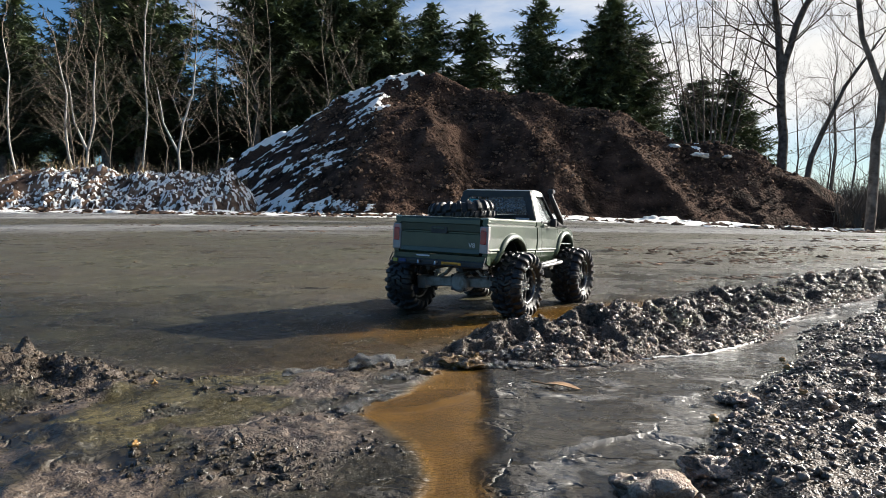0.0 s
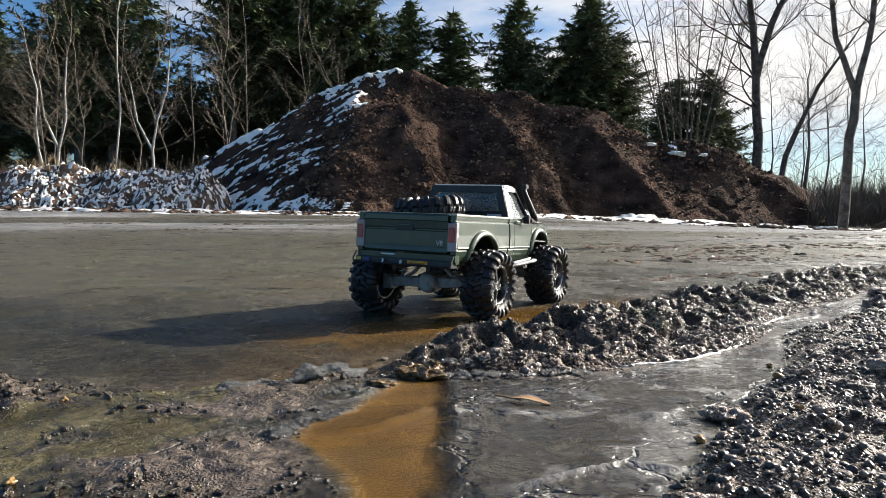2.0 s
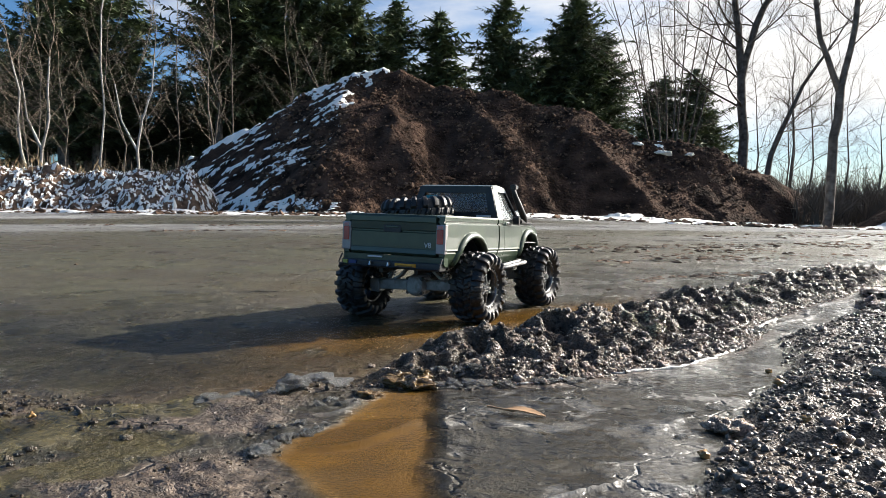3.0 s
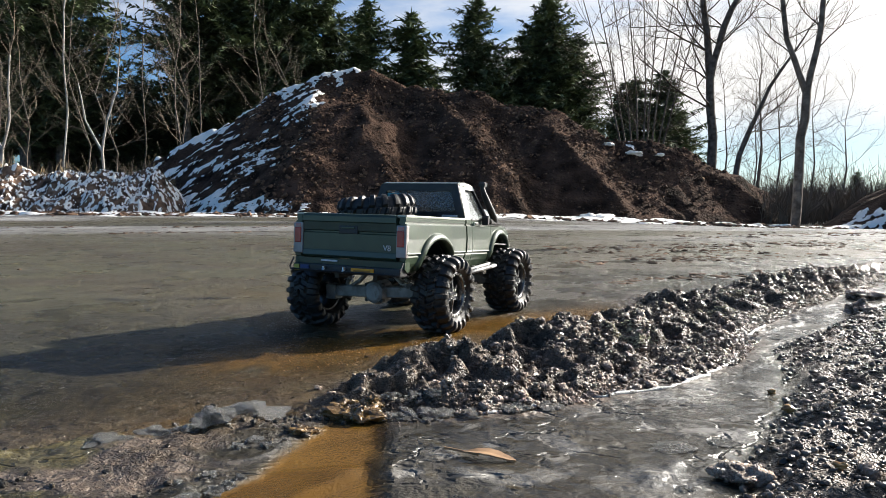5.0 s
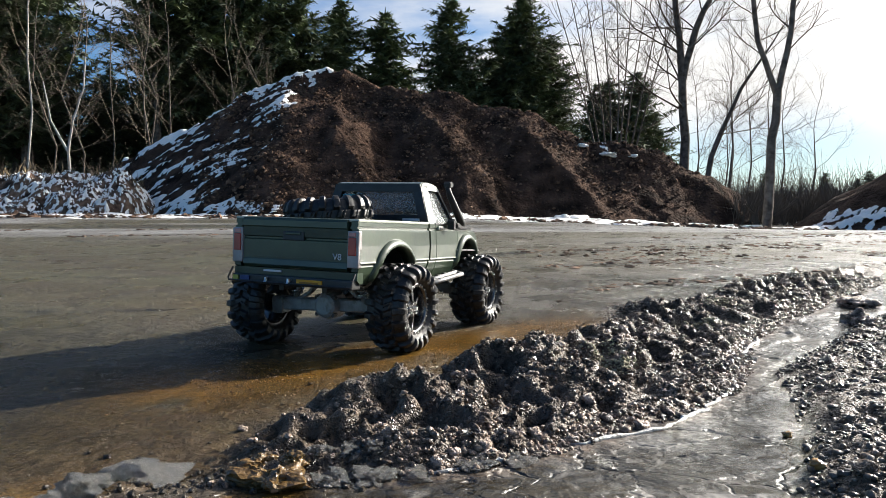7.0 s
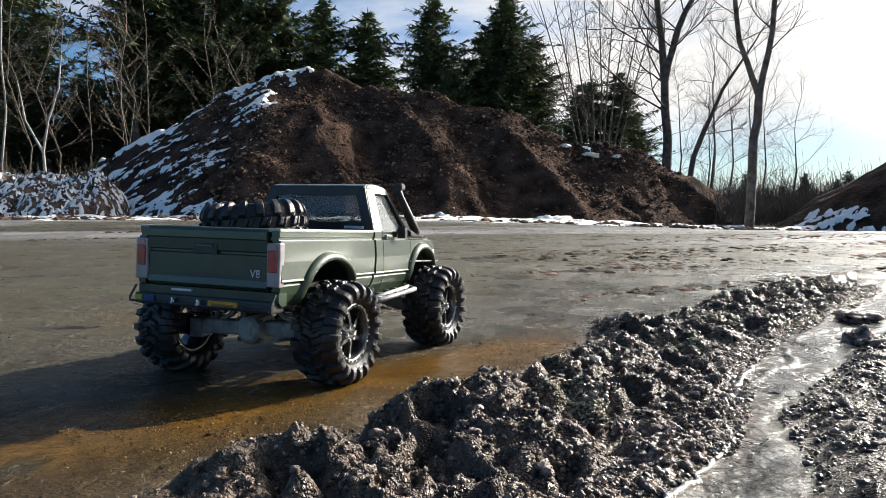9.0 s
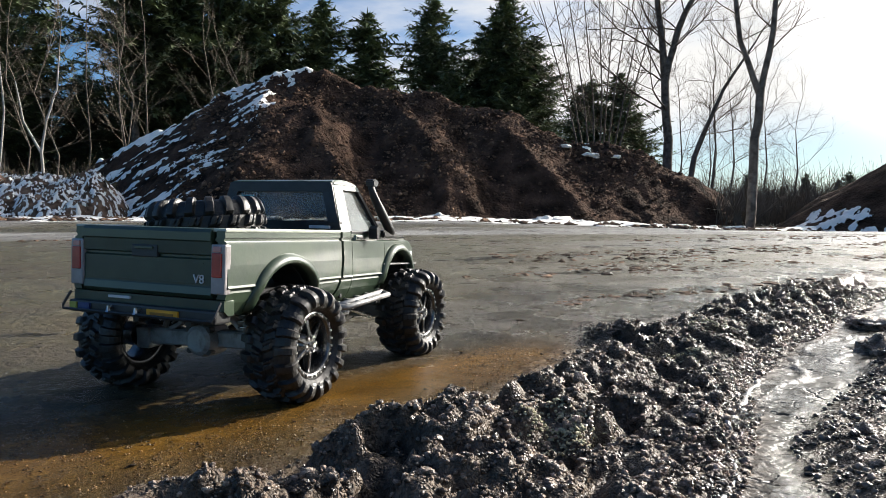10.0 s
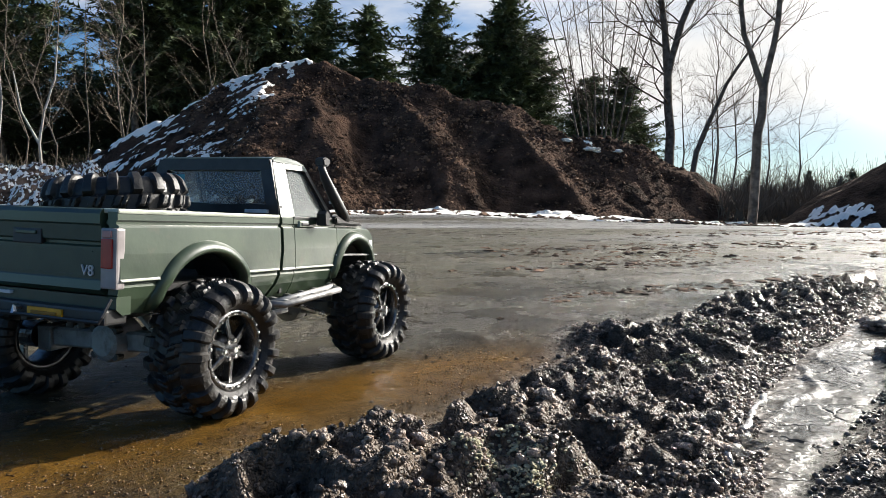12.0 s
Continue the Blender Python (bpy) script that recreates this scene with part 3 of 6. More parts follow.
def make_clods():
    rng = np.random.default_rng(4)
    x, y = ridge_points(rng, 20000, 0.3)
    s = 0.0009 + 0.0019 * rng.random(len(x)) ** 2.2
    tagged(scatter("mud_crumbs", np.stack([x, y, ground_height(x, y) + s * 0.35], -1), s, MUD, 1, 0.8, True), "fine dark wet mud crumbs along the ridge", "mud", kind="stuff")
    x, y = ridge_points(rng, 1100, 0.26)
    s = 0.0022 + 0.0034 * rng.random(len(x)) ** 2.6
    tagged(scatter("mud_clods", np.stack([x, y, ground_height(x, y) + s * 0.2], -1), s, MUD, 2, 0.8, True), "dark wet crumbly mud clods along the ridge", "mud", kind="stuff")
    x, y = rng.uniform(0.55, 2.0, 220000), rng.uniform(0.45, 2.0, 220000)
    v = x - np.interp(y, VERGE_Y, VERGE_X)
    d = ridge_distance(x, y)
    keep = (v > 0.005) & (d < -0.02) & (v < 0.5) & (rng.random(220000) < step(0.25, 0.55, fbm(x * 20, y * 20, 3, 49)))
    x, y = x[keep][:26000], y[keep][:26000]
    s = 0.0008 + 0.0024 * rng.random(len(x)) ** 2.6
    tagged(scatter("verge_crumbs", np.stack([x, y, ground_height(x, y) + s * 0.3], -1), s, STONE, 1, 0.75, True), "small wet dark stones and mud crumbs on the verge", "gravel", kind="stuff")
    pick = rng.permutation(len(x))[:450]
    x, y = x[pick] + 0.002, y[pick]
    s = 0.0025 + 0.005 * rng.random(len(x)) ** 5
    tagged(scatter("verge_stones", np.stack([x, y, ground_height(x, y) + s * 0.2], -1), s, MUD, 2, 0.7, True), "larger muddy stones on the verge", "gravel", kind="stuff")
    x, y = rng.uniform(-0.4, 1.6, 14000), rng.uniform(0.5, 2.6, 14000)
    d = ridge_distance(x, y)
    near_ridge = np.exp(-np.clip(d - 0.12 - np.interp(x, WIDE_X, WIDE_D), 0, 9) / 0.14)
    keep = ((d > 0.1) & (rng.random(14000) < 0.05 + 0.4 * near_ridge * step(0.3, 0.6, x))) | ((x < 0.42) & (d < 0.08) & (rng.random(14000) < 0.2 * (1 - olive_zone(x, y)) * (1 - golden_pool(x, y))))
    x, y = x[keep][:4200], y[keep][:4200]
    s = 0.0006 + 0.0018 * rng.random(len(x)) ** 4
    s = np.where((x < 0.42) & (ridge_distance(x, y) < 0.1), s * 1.2, s)
    tagged(scatter("yard_crumbs", np.stack([x, y, ground_height(x, y) + s * 0.3], -1), s, WET_MUD, 1, 0.6, True), "scattered small pebbles and mud crumbs on the yard", "gravel", kind="stuff")


def make_lip():
    """Wet rubble on the low lip beside the gap in the ridge."""
    rng = np.random.default_rng(24)
    x, y = rng.uniform(-0.45, 0.56, 60000), rng.uniform(0.5, 1.15, 60000)
    d = ridge_distance(x, y)
    n = fbm(x * 13, y * 13, 3, 57)
    chance = np.exp(-((d - 0.01) / 0.05) ** 2) * step(0.36, 0.58, n) + 0.16 * step(0.0, -0.05, d) * step(0.5, 0.62, n) * step(0.5, 0.44, x)
    chance = chance + 0.6 * np.exp(-(((x - 0.08) / 0.15) ** 2 + ((y - 0.80) / 0.085) ** 2) ** 2) * step(0.36, 0.5, n)
    chance = chance + 0.5 * np.exp(-(((x - 0.40) / 0.06) ** 2 + ((y - 0.585) / 0.08) ** 2) ** 2) * step(0.4, 0.6, n)
    keep = rng.random(60000) < chance * (1 - golden_pool(x, y)) * (1 - 0.9 * olive_zone(x, y))
    x, y = x[keep][:7500], y[keep][:7500]
    s = 0.0008 + 0.0028 * rng.random(len(x)) ** 4
    tagged(scatter("lip_rubble", np.stack([x, y, ground_height(x, y) + s * 0.25], -1), s, WET_MUD, 1, 0.75, True), "wet mud crumbs and grit on the low lip", "mud", kind="stuff")


def make_ruts():
    """Churned lumps left along old wheel tracks and scattered dark bits on the yard."""
    rng = np.random.default_rng(14)
    P, S = [], []
    for x0, y0, slope, length, count, spread in ((0.75, 2.05, 0.42, 1.4, 260, 0.035), (0.9, 2.7, 0.35, 2.2, 420, 0.07), (1.1, 3.5, 0.3, 3.2, 520, 0.12), (-2.4, 5.6, 0.06, 3.0, 160, 0.06), (1.3, 3.0, 0.7, 1.4, 420, 0.16),
                                                  (1.2, 4.6, 0.2, 4.5, 420, 0.18), (-3.4, 6.8, 0.05, 4.0, 200, 0.08)):
        t = rng.random(count) * length
        gap = fbm(t * 3 + x0 * 9, t * 0 + y0, 2, 131)
        t = t[gap > 0.42]
        x, y = x0 + t, y0 + slope * t + rng.normal(0, spread, len(t))
        P.append(np.stack([x, y], -1))
        S.append((0.004 + 0.012 * rng.random(len(t)) ** 3) * (0.5 + 0.22 * y0))
    x, y = rng.uniform(-2.5, 2.2, 420), rng.uniform(1.6, 5.0, 420)
    P.append(np.stack([x, y], -1))
    S.append(0.0015 + 0.006 * rng.random(420) ** 4)
    P, S = np.concatenate(P), np.concatenate(S)
    z = ground_height(P[:, 0], P[:, 1])
    tagged(scatter("rut_clods", np.stack([P[:, 0], P[:, 1], z], -1), S, SOIL_CLOD, 1, 0.3), "dark churned mud bits along wheel ruts in the yard", "mud", kind="stuff")


make_clods()
make_lip()
make_ruts()


# ---- soil mound with snow ----
def heap(name, xs, ys, height, mat, label, category):
    X, Y = np.meshgrid(xs, ys)
    Z = height(X, Y)
    ob = mesh_ob(name, np.stack([X, Y, Z], -1).reshape(-1, 3), grid_faces(len(xs), len(ys)), mat, smooth=True)
    return tagged(ob, label, category)


def snow_cover(name, xs, ys, height, cover, thick, label, parent=None):
    """Snow lying where cover is over a half, thinning to its edge."""
    X, Y = np.meshgrid(xs, ys)
    c = cover(X, Y)
    Z = height(X, Y) + (c - 0.5) * thick
    keep = c > 0.42
    f = grid_faces(len(xs), len(ys))
    f = f[keep.ravel()[f].sum(1) >= 3]
    used = np.unique(f)
    remap = np.full(X.size, -1)
    remap[used] = np.arange(len(used))
    ob = mesh_ob(name, np.stack([X, Y, Z], -1).reshape(-1, 3)[used], remap[f], SNOW, parent, smooth=True)
    return tagged(ob, label, "snow", kind="stuff")


RX = [-9.5, -6.8, -5.8, -4.7, -3.5, -2.2, -1.4, -0.9, 0.0, 1.0, 1.9, 2.6, 3.9, 5.2, 5.8, 7.1, 8.4, 9.6, 11.2]
RZ = [-0.4, 1.15, 1.68, 2.33, 2.98, 3.66, 3.74, 3.68, 3.2, 3.1, 3.02, 2.72, 2.48, 1.9, 1.85, 1.5, 0.75, 0.0, -1.0]


def mound_height(x, y):
    wave = 0.5 * (fbm(x * 0.35, y * 0.35, 2, 81) - 0.5)
    top = np.interp(x, RX, RZ)
    yr = 18.9 - 0.12 * np.clip(x, 0, 9) + wave
    slope = 0.66 + 0.12 * step(-1, 3, x)
    front = top - slope * np.abs(y - yr) ** 1.0
    gully = np.abs(np.sin(1.0 * x + 0.75 * y + 3.0 * fbm(x * 0.5, y * 0.3, 3, 83)))
    fall = np.clip((yr - y) / 4.0, 0, 1) * step(-2.0, 1.0, x)
    front = front + (1.7 * fall * (1 - fall) + 0.12 * fall) * (0.55 - gully)
    # steep scar below the summit
    scar = step(-2.6, -1.8, x) * (1 - step(-0.6, 0.4, x)) * step(18.95, 18.4, y) * step(16.9, 17.9, y)
    front = front - 0.25 * scar
    front = front + 0.36 * (fbm(x * 1.1, y * 1.1, 4, 85) - 0.5) + 0.16 * (fbm(x * 4.5, y * 4.5, 3, 87, 0.6) - 0.5)
    return np.maximum(front, -0.75)


MX, MY = np.arange(-9.6, 10.9, 0.07), np.arange(11.8, 24.5, 0.08)
mound = heap("soil_mound", MX, MY, mound_height, SOIL, "large dark brown soil mound partly streaked with snow", "soil mound")


def mound_snow(x, y):
    z = mound_height(x, y)
    facing = step(-0.9, -2.4, x - 0.25 * (y - 18))
    sparse = step(0.3, 0.62, fbm(x * 0.7, y * 0.7, 2, 96))
    n = fbm((x + 0.5 * z) * 2.6, (z - 0.42 * x) * 12.5 + 0.8 * fbm(x * 2, y * 2, 2, 94), 3, 91, 0.55)
    fine = fbm(x * 5, y * 5, 3, 92)
    crest = np.exp(-((y - 18.9 - 0.5 * (fbm(x * 0.35, y * 0.35, 2, 81) - 0.5)) / 0.19) ** 2) * step(-0.9, -1.5, x) * step(-7.5, -6, x)
    foot = np.exp(-((z - 0.2) / 0.25) ** 2) * step(0, -2.5, x)
    spots = step(0.70, 0.78, fbm(x * 1.9, y * 1.9, 3, 93)) * step(0.35, 0.6, fine)
    ledge = np.exp(-((x - 5.5) / 0.8) ** 2 - ((y - 17.9) / 0.3) ** 2)
    return (n - 0.5) * 3.2 * facing + 0.6 * (fine - 0.5) * (0.5 + facing) + (-0.02 + 0.24 * sparse) * facing + 1.0 * crest + 0.6 * foot * step(1.5, -2.0, x) + 0.35 * spots + 0.45 * ledge - 0.02


snow_cover("mound_snow", np.arange(-8.8, 8.8, 0.04), np.arange(12.2, 19.6, 0.04), mound_height, mound_snow, 0.06,
           "thin old snow lying in streaks on the mound")

rng = np.random.default_rng(8)
cx, cy = rng.uniform(-4, 8, 40000), rng.uniform(12.5, 18.8, 40000)
cz = mound_height(cx, cy)
ok = (cz > -0.2) & (rng.random(40000) < 0.12 + 0.5 * step(0.45, 0.6, fbm(cx * 0.8, cy * 0.8, 3, 95)))
cx, cy, cz = cx[ok][:15000], cy[ok][:15000], cz[ok][:15000]
cs = 0.012 + 0.045 * rng.random(len(cx)) ** 4
tagged(scatter("mound_clods", np.stack([cx, cy, cz + cs * 0.3], -1), cs, SOIL_CLOD, 1), "loose brown soil clods on the mound face", "soil", kind="stuff")


# low snowy bank of debris in front of the wood
def bank_height(x, y):
    top = 1.0 + 0.35 * (fbm(x * 0.55, y * 0.2, 3, 101) - 0.5) - 0.3 * step(-9.8, -11.5, x) + 0.2 * step(-15, -19, x)
    top = top - 1.6 * step(-5.4, -3.9, x)
    z = top - 0.62 * np.abs(y - 15.8) ** 1.15
    return np.maximum(z + 0.5 * (fbm(x * 2.6, y * 2.6, 4, 103, 0.65) - 0.5), -0.5)


def bank_snow(x, y):
    return 2.8 * (fbm(x * 32.0, y * 44.0, 3, 107, 0.8) - 0.5) + 0.5 - 0.35 * np.exp(-((x + 9.9) / 0.35) ** 2)


BX, BY = np.arange(-22, -3.6, 0.07), np.arange(13.6, 18.5, 0.08)
heap("debris_bank", BX, BY, bank_height, SOIL_CLOD, "low brown bank of brush and soil under snow", "soil bank")
snow_cover("bank_snow", np.arange(-22, -3.8, 0.028), np.arange(13.8, 16.6, 0.03), bank_height, bank_snow, 0.06, "patchy snow over the brush bank")


# second pile, to the right of the wood's edge
def pile_height(x, y):
    r = np.hypot((x - 12.9) / 1.0, (y - 13.4) / 0.9)
    return np.maximum(2.95 - 0.66 * r + 0.3 * (fbm(x * 1.2, y * 1.2, 4, 111) - 0.5) - 0.25, -0.8)


def pile_snow(x, y):
    z = pile_height(x, y)
    return 2.4 * (fbm(x * 5.0, y * 7.0, 4, 113, 0.75) - 0.5) + 0.5 - 0.7 * step(0.0, 0.4, z)


heap("soil_bank", np.arange(6.6, 18, 0.07), np.arange(8.4, 18.4, 0.08), pile_height, SOIL, "smooth dark grey soil pile with snow at its foot", "soil mound")
snow_cover("pile_snow", np.arange(7.2, 14, 0.05), np.arange(9, 14, 0.05), pile_height, pile_snow, 0.14, "broken snow at the foot of the pile")


# thin snow and slush lying along the foot of the mound
def foot_snow(x, y):
    n = fbm(x * 1.2, y * 4.0, 4, 121, 0.65)
    line = np.exp(-((y - 12.6 - 0.1 * np.clip(x, 0, 9)) / 1.1) ** 2)
    return 1.9 * (n - 0.5) + 0.52 * line + 0.2 * step(-1, 2, x) * line + 0.08


snow_cover("foot_snow", np.arange(-9, 10, 0.045), np.arange(10.4, 14.6, 0.045), ground_height, foot_snow, 0.1, "thin slushy snow along the foot of the mound")


def snow_lump(x, y, size, seed):
    co, fa = ico(4, seed, 0.3)
    ob = mesh_ob("snow_lump", co * size, fa, SNOW, smooth=True)
    ob.location = (x, y, max(float(ground_height(np.array([x]), np.array([y]))[0]), float(mound_height(np.array([x]), np.array([y]))[0])) + size * 0.12)
    return tagged(ob, "rounded lump of old snow at the foot of the mound", "snow", "snow lumps")


for k, (x, y, size) in enumerate([(3.55, 13.2, 0.3), (3.85, 13.3, 0.24), (4.15, 13.35, 0.16), (4.9, 13.4, 0.15), (5.2, 13.5, 0.12), (1.6, 14.3, 0.18), (1.75, 14.5, 0.12), (0.75, 14.0, 0.12),
                                  (2.2, 13.0, 0.1), (6.1, 13.6, 0.14), (6.6, 13.4, 0.12), (7.0, 13.2, 0.16), (5.6, 17.7, 0.2), (5.0, 17.9, 0.14), (6.2, 17.6, 0.12)]):
    snow_lump(x, y, size, k + 3)


fx, fy = rng.uniform(-9, 9, 2600), 12.3 + rng.normal(0, 0.55, 2600)
fy = fy + 0.1 * np.clip(fx, 0, 9)
fs = 0.02 + 0.07 * rng.random(2600) ** 4
tagged(scatter("foot_clods", np.stack([fx, fy, ground_height(fx, fy) + fs * 0.1], -1), fs, SOIL_CLOD, 1, 0.6), "dark soil lumps strewn along the foot of the mound", "soil", kind="stuff")


# ---- trees ----
def tubes(segments, sides=5):
    """Tapered tubes along segments (p, q, r_p, r_q), in one vertex and face list."""
    V, F = [], []
    ring = np.linspace(0, 2 * math.pi, sides, endpoint=False)
    cs = np.stack([np.cos(ring), np.sin(ring)], -1)
    for p, q, a, b in segments:
        p, q = np.array(p, float), np.array(q, float)
        w = q - p
        w /= max(np.linalg.norm(w), 1e-9)
        u = np.cross(w, (0.31, 0.92, 0.24))
        u /= max(np.linalg.norm(u), 1e-9)
        v = np.cross(w, u)
        k = len(V) * sides
        V.append(p + a * (cs[:, :1] * u + cs[:, 1:] * v))
        V.append(q + b * (cs[:, :1] * u + cs[:, 1:] * v))
        F += [[k + i, k + (i + 1) % sides, k + sides + (i + 1) % sides, k + sides + i] for i in range(sides)]
    return np.concatenate(V), F


def tube_line(pts, sides=9):
    """One unbroken tapered tube through (x, y, z, radius) points."""
    pts = np.array(pts, float)
    way = np.gradient(pts[:, :3], axis=0)
    ring = np.linspace(0, 2 * math.pi, sides, endpoint=False)
    V = []
    for p, w in zip(pts, way):
        w = w / max(np.linalg.norm(w), 1e-9)
        u = np.cross(w, (0.31, 0.92, 0.24))
        u /= np.linalg.norm(u)
        V.append(p[:3] + p[3] * (np.cos(ring)[:, None] * u + np.sin(ring)[:, None] * np.cross(w, u)))
    i = np.arange(len(pts) * sides).reshape(len(pts), sides)
    j = np.roll(i, -1, axis=1)
    return np.concatenate(V), np.stack([i[:-1], j[:-1], j[1:], i[1:]], -1).reshape(-1, 4)


def conifer(height, radius, seed, clear=0.08, levels=46, thin=0.12, label="dark green fir tree"):
    """Trunk, boughs in whorls, and on each bough short flat needle sprays."""
    rng = np.random.default_rng(seed)
    tree = tagged(new("conifer"), label, "tree", "trees of the wood")
    lean = rng.normal(0, 0.01, 2)
    V, F = tubes([((0, 0, -0.5), (lean[0] * height * .5, lean[1] * height * .5, height * .5), 0.018 * height, 0.011 * height),
                  ((lean[0] * height * .5, lean[1] * height * .5, height * .5), (lean[0] * height, lean[1] * height, height), 0.011 * height, 0.002)], 7)
    mesh_ob("trunk", V, F, BARK, tree, smooth=True)
    P, T = [], []
    for k in range(levels):
        f = (k + rng.uniform(0, 0.8)) / levels
        z = height * (clear + (1 - clear) * f)
        reach = radius * 1.42 * (1 - f) ** 0.66 * (0.62 + 0.38 * step(0.0, 0.3, f)) * (0.55 + 0.7 * rng.random()) + 0.06
        if clear > 0.2:
            reach *= 0.55 + 0.45 * math.sin(math.pi * min(1, 0.25 + f))
        for j in range(rng.integers(12, 17)):
            if rng.random() < thin:
                continue
            a = rng.uniform(0, 2 * math.pi)
            r = reach * rng.uniform(0.45, 1.2) * (1 + 0.22 * math.sin(2 * a + 1.1 * z + seed) + 0.12 * math.sin(5 * a - 2.3 * z))
            out = np.array([math.cos(a), math.sin(a), 0.0])
            side = np.array([-out[1], out[0], 0.0])
            droop = rng.uniform(-0.35, 0.3)
            count = max(4, int(r / 0.105))
            for i in range(count):
                s = (i + rng.uniform(0.2, 0.9)) / count
                c = out * r * s + np.array([lean[0] * z, lean[1] * z, z - droop * r * s ** 1.6 + 0.1 * r * s])
                w = (0.21 + 0.13 * (1 - s)) * (0.6 + 0.8 * rng.random()) * min(1.0, r / 0.8 + 0.35)
                for sgn in (-1, 0, 1):
                    d = out * rng.uniform(0.2, 1.0) + side * (sgn + rng.uniform(-0.4, 0.4)) * rng.uniform(0.5, 1.0) + np.array([0, 0, rng.uniform(-0.65, 0.5)])
                    d /= np.linalg.norm(d)
                    n = np.cross(d, np.array([0, 0, 1.0])) * 0.32 + np.array([0, 0, rng.uniform(-0.18, 0.18)])
                    b = len(P)
                    P += [c + n * w * 0.75, c + d * w * 1.3, c - n * w * 0.75]
                    T.append([b, b + 1, b + 2])
    mesh_ob("crown", np.array(P), T, NEEDLE, tree)
    return tree


def grow(segs, p, d, length, r, depth, rng, spread, up, cut=0.0015):
    """One limb in a few bent pieces, then its forks."""
    n = 4 if depth > 1 else 2
    for i in range(n):
        d = d + rng.normal(0, 0.09, 3) + np.array([0, 0, up * 0.06])
        d /= np.linalg.norm(d)
        q = p + d * length / n
        r2 = r * (0.93 if depth > 1 else 0.75)
        segs.append((p, q, r, r2))
        if depth > 0 and i > 0 and rng.random() < 0.75:
            side = rng.normal(0, 1, 3)
            side -= d * side.dot(d)
            side /= np.linalg.norm(side)
            e = d * math.cos(spread) + side * math.sin(spread) + np.array([0, 0, up * 0.25])
            grow(segs, q, e / np.linalg.norm(e), length * rng.uniform(0.45, 0.7), r2 * 0.55, depth - 1, rng, spread * rng.uniform(0.8, 1.2), up)
        p, r = q, r2
    if depth > 0:
        for k in range(2):
            side = rng.normal(0, 1, 3)
            side -= d * side.dot(d)
            side /= np.linalg.norm(side)
            e = d * math.cos(spread * 0.7) + side * math.sin(spread * 0.7)
            grow(segs, p, e / np.linalg.norm(e), length * rng.uniform(0.5, 0.75), r * 0.7, depth - 1, rng, spread, up)


def bare_tree(stems, seed, trunk_mat, label, twig_depth=3, spread=0.6, up=0.6, twig_mat=None, name="bare_tree"):
    """stems: trunk pieces as lists of (x, y, z, radius); limbs sprout from their upper parts."""
    rng = np.random.default_rng(seed)
    tree = tagged(new(name), label, "tree", "bare trees at the wood's edge")
    trunk, limbs = [], []
    for stem, sprout in stems:
        pts = np.array(stem, float)
        fine = []
        for a, b in zip(pts[:-1], pts[1:]):
            for s in np.linspace(0, 1, 4)[:-1]:
                fine.append(a + (b - a) * s)
        fine.append(pts[-1])
        for i in range(1, len(fine) - 1):
            fine[i][:3] += rng.normal(0, 0.15, 3) * fine[i][3]
        trunk.append(tube_line(fine))
        for i, a in enumerate(fine):
            f = i / (len(fine) - 1)
            if f < sprout[0]:
                continue
            for k in range(sprout[1]):
                if rng.random() < sprout[2]:
                    ang = rng.uniform(0, 2 * math.pi)
                    d = np.array([math.cos(ang), math.sin(ang) * 0.8, rng.uniform(0.2, 1.2)])
                    grow(limbs, a[:3], d / np.linalg.norm(d), sprout[3] * rng.uniform(0.6, 1.2) * (1.15 - 0.5 * f), max(0.009, a[3] * 0.3), twig_depth, rng, spread, up)
        if not sprout[1]:
            continue
        tip = fine[-1]
        d = tip[:3] - fine[-2][:3]
        grow(limbs, tip[:3], d / np.linalg.norm(d), sprout[3], tip[3] * 0.9, twig_depth, rng, spread, up)
    for k, (V, F) in enumerate(trunk):
        mesh_ob("stem" if k else "trunk", V, F, trunk_mat, tree, smooth=True)
    V, F = tubes(limbs, 3)
    mesh_ob("twig_crown", V, F, twig_mat or TWIG, tree, smooth=True)
    return tree


def ground_at(x, y):
    return float(ground_height(np.array([x]), np.array([y]))[0])


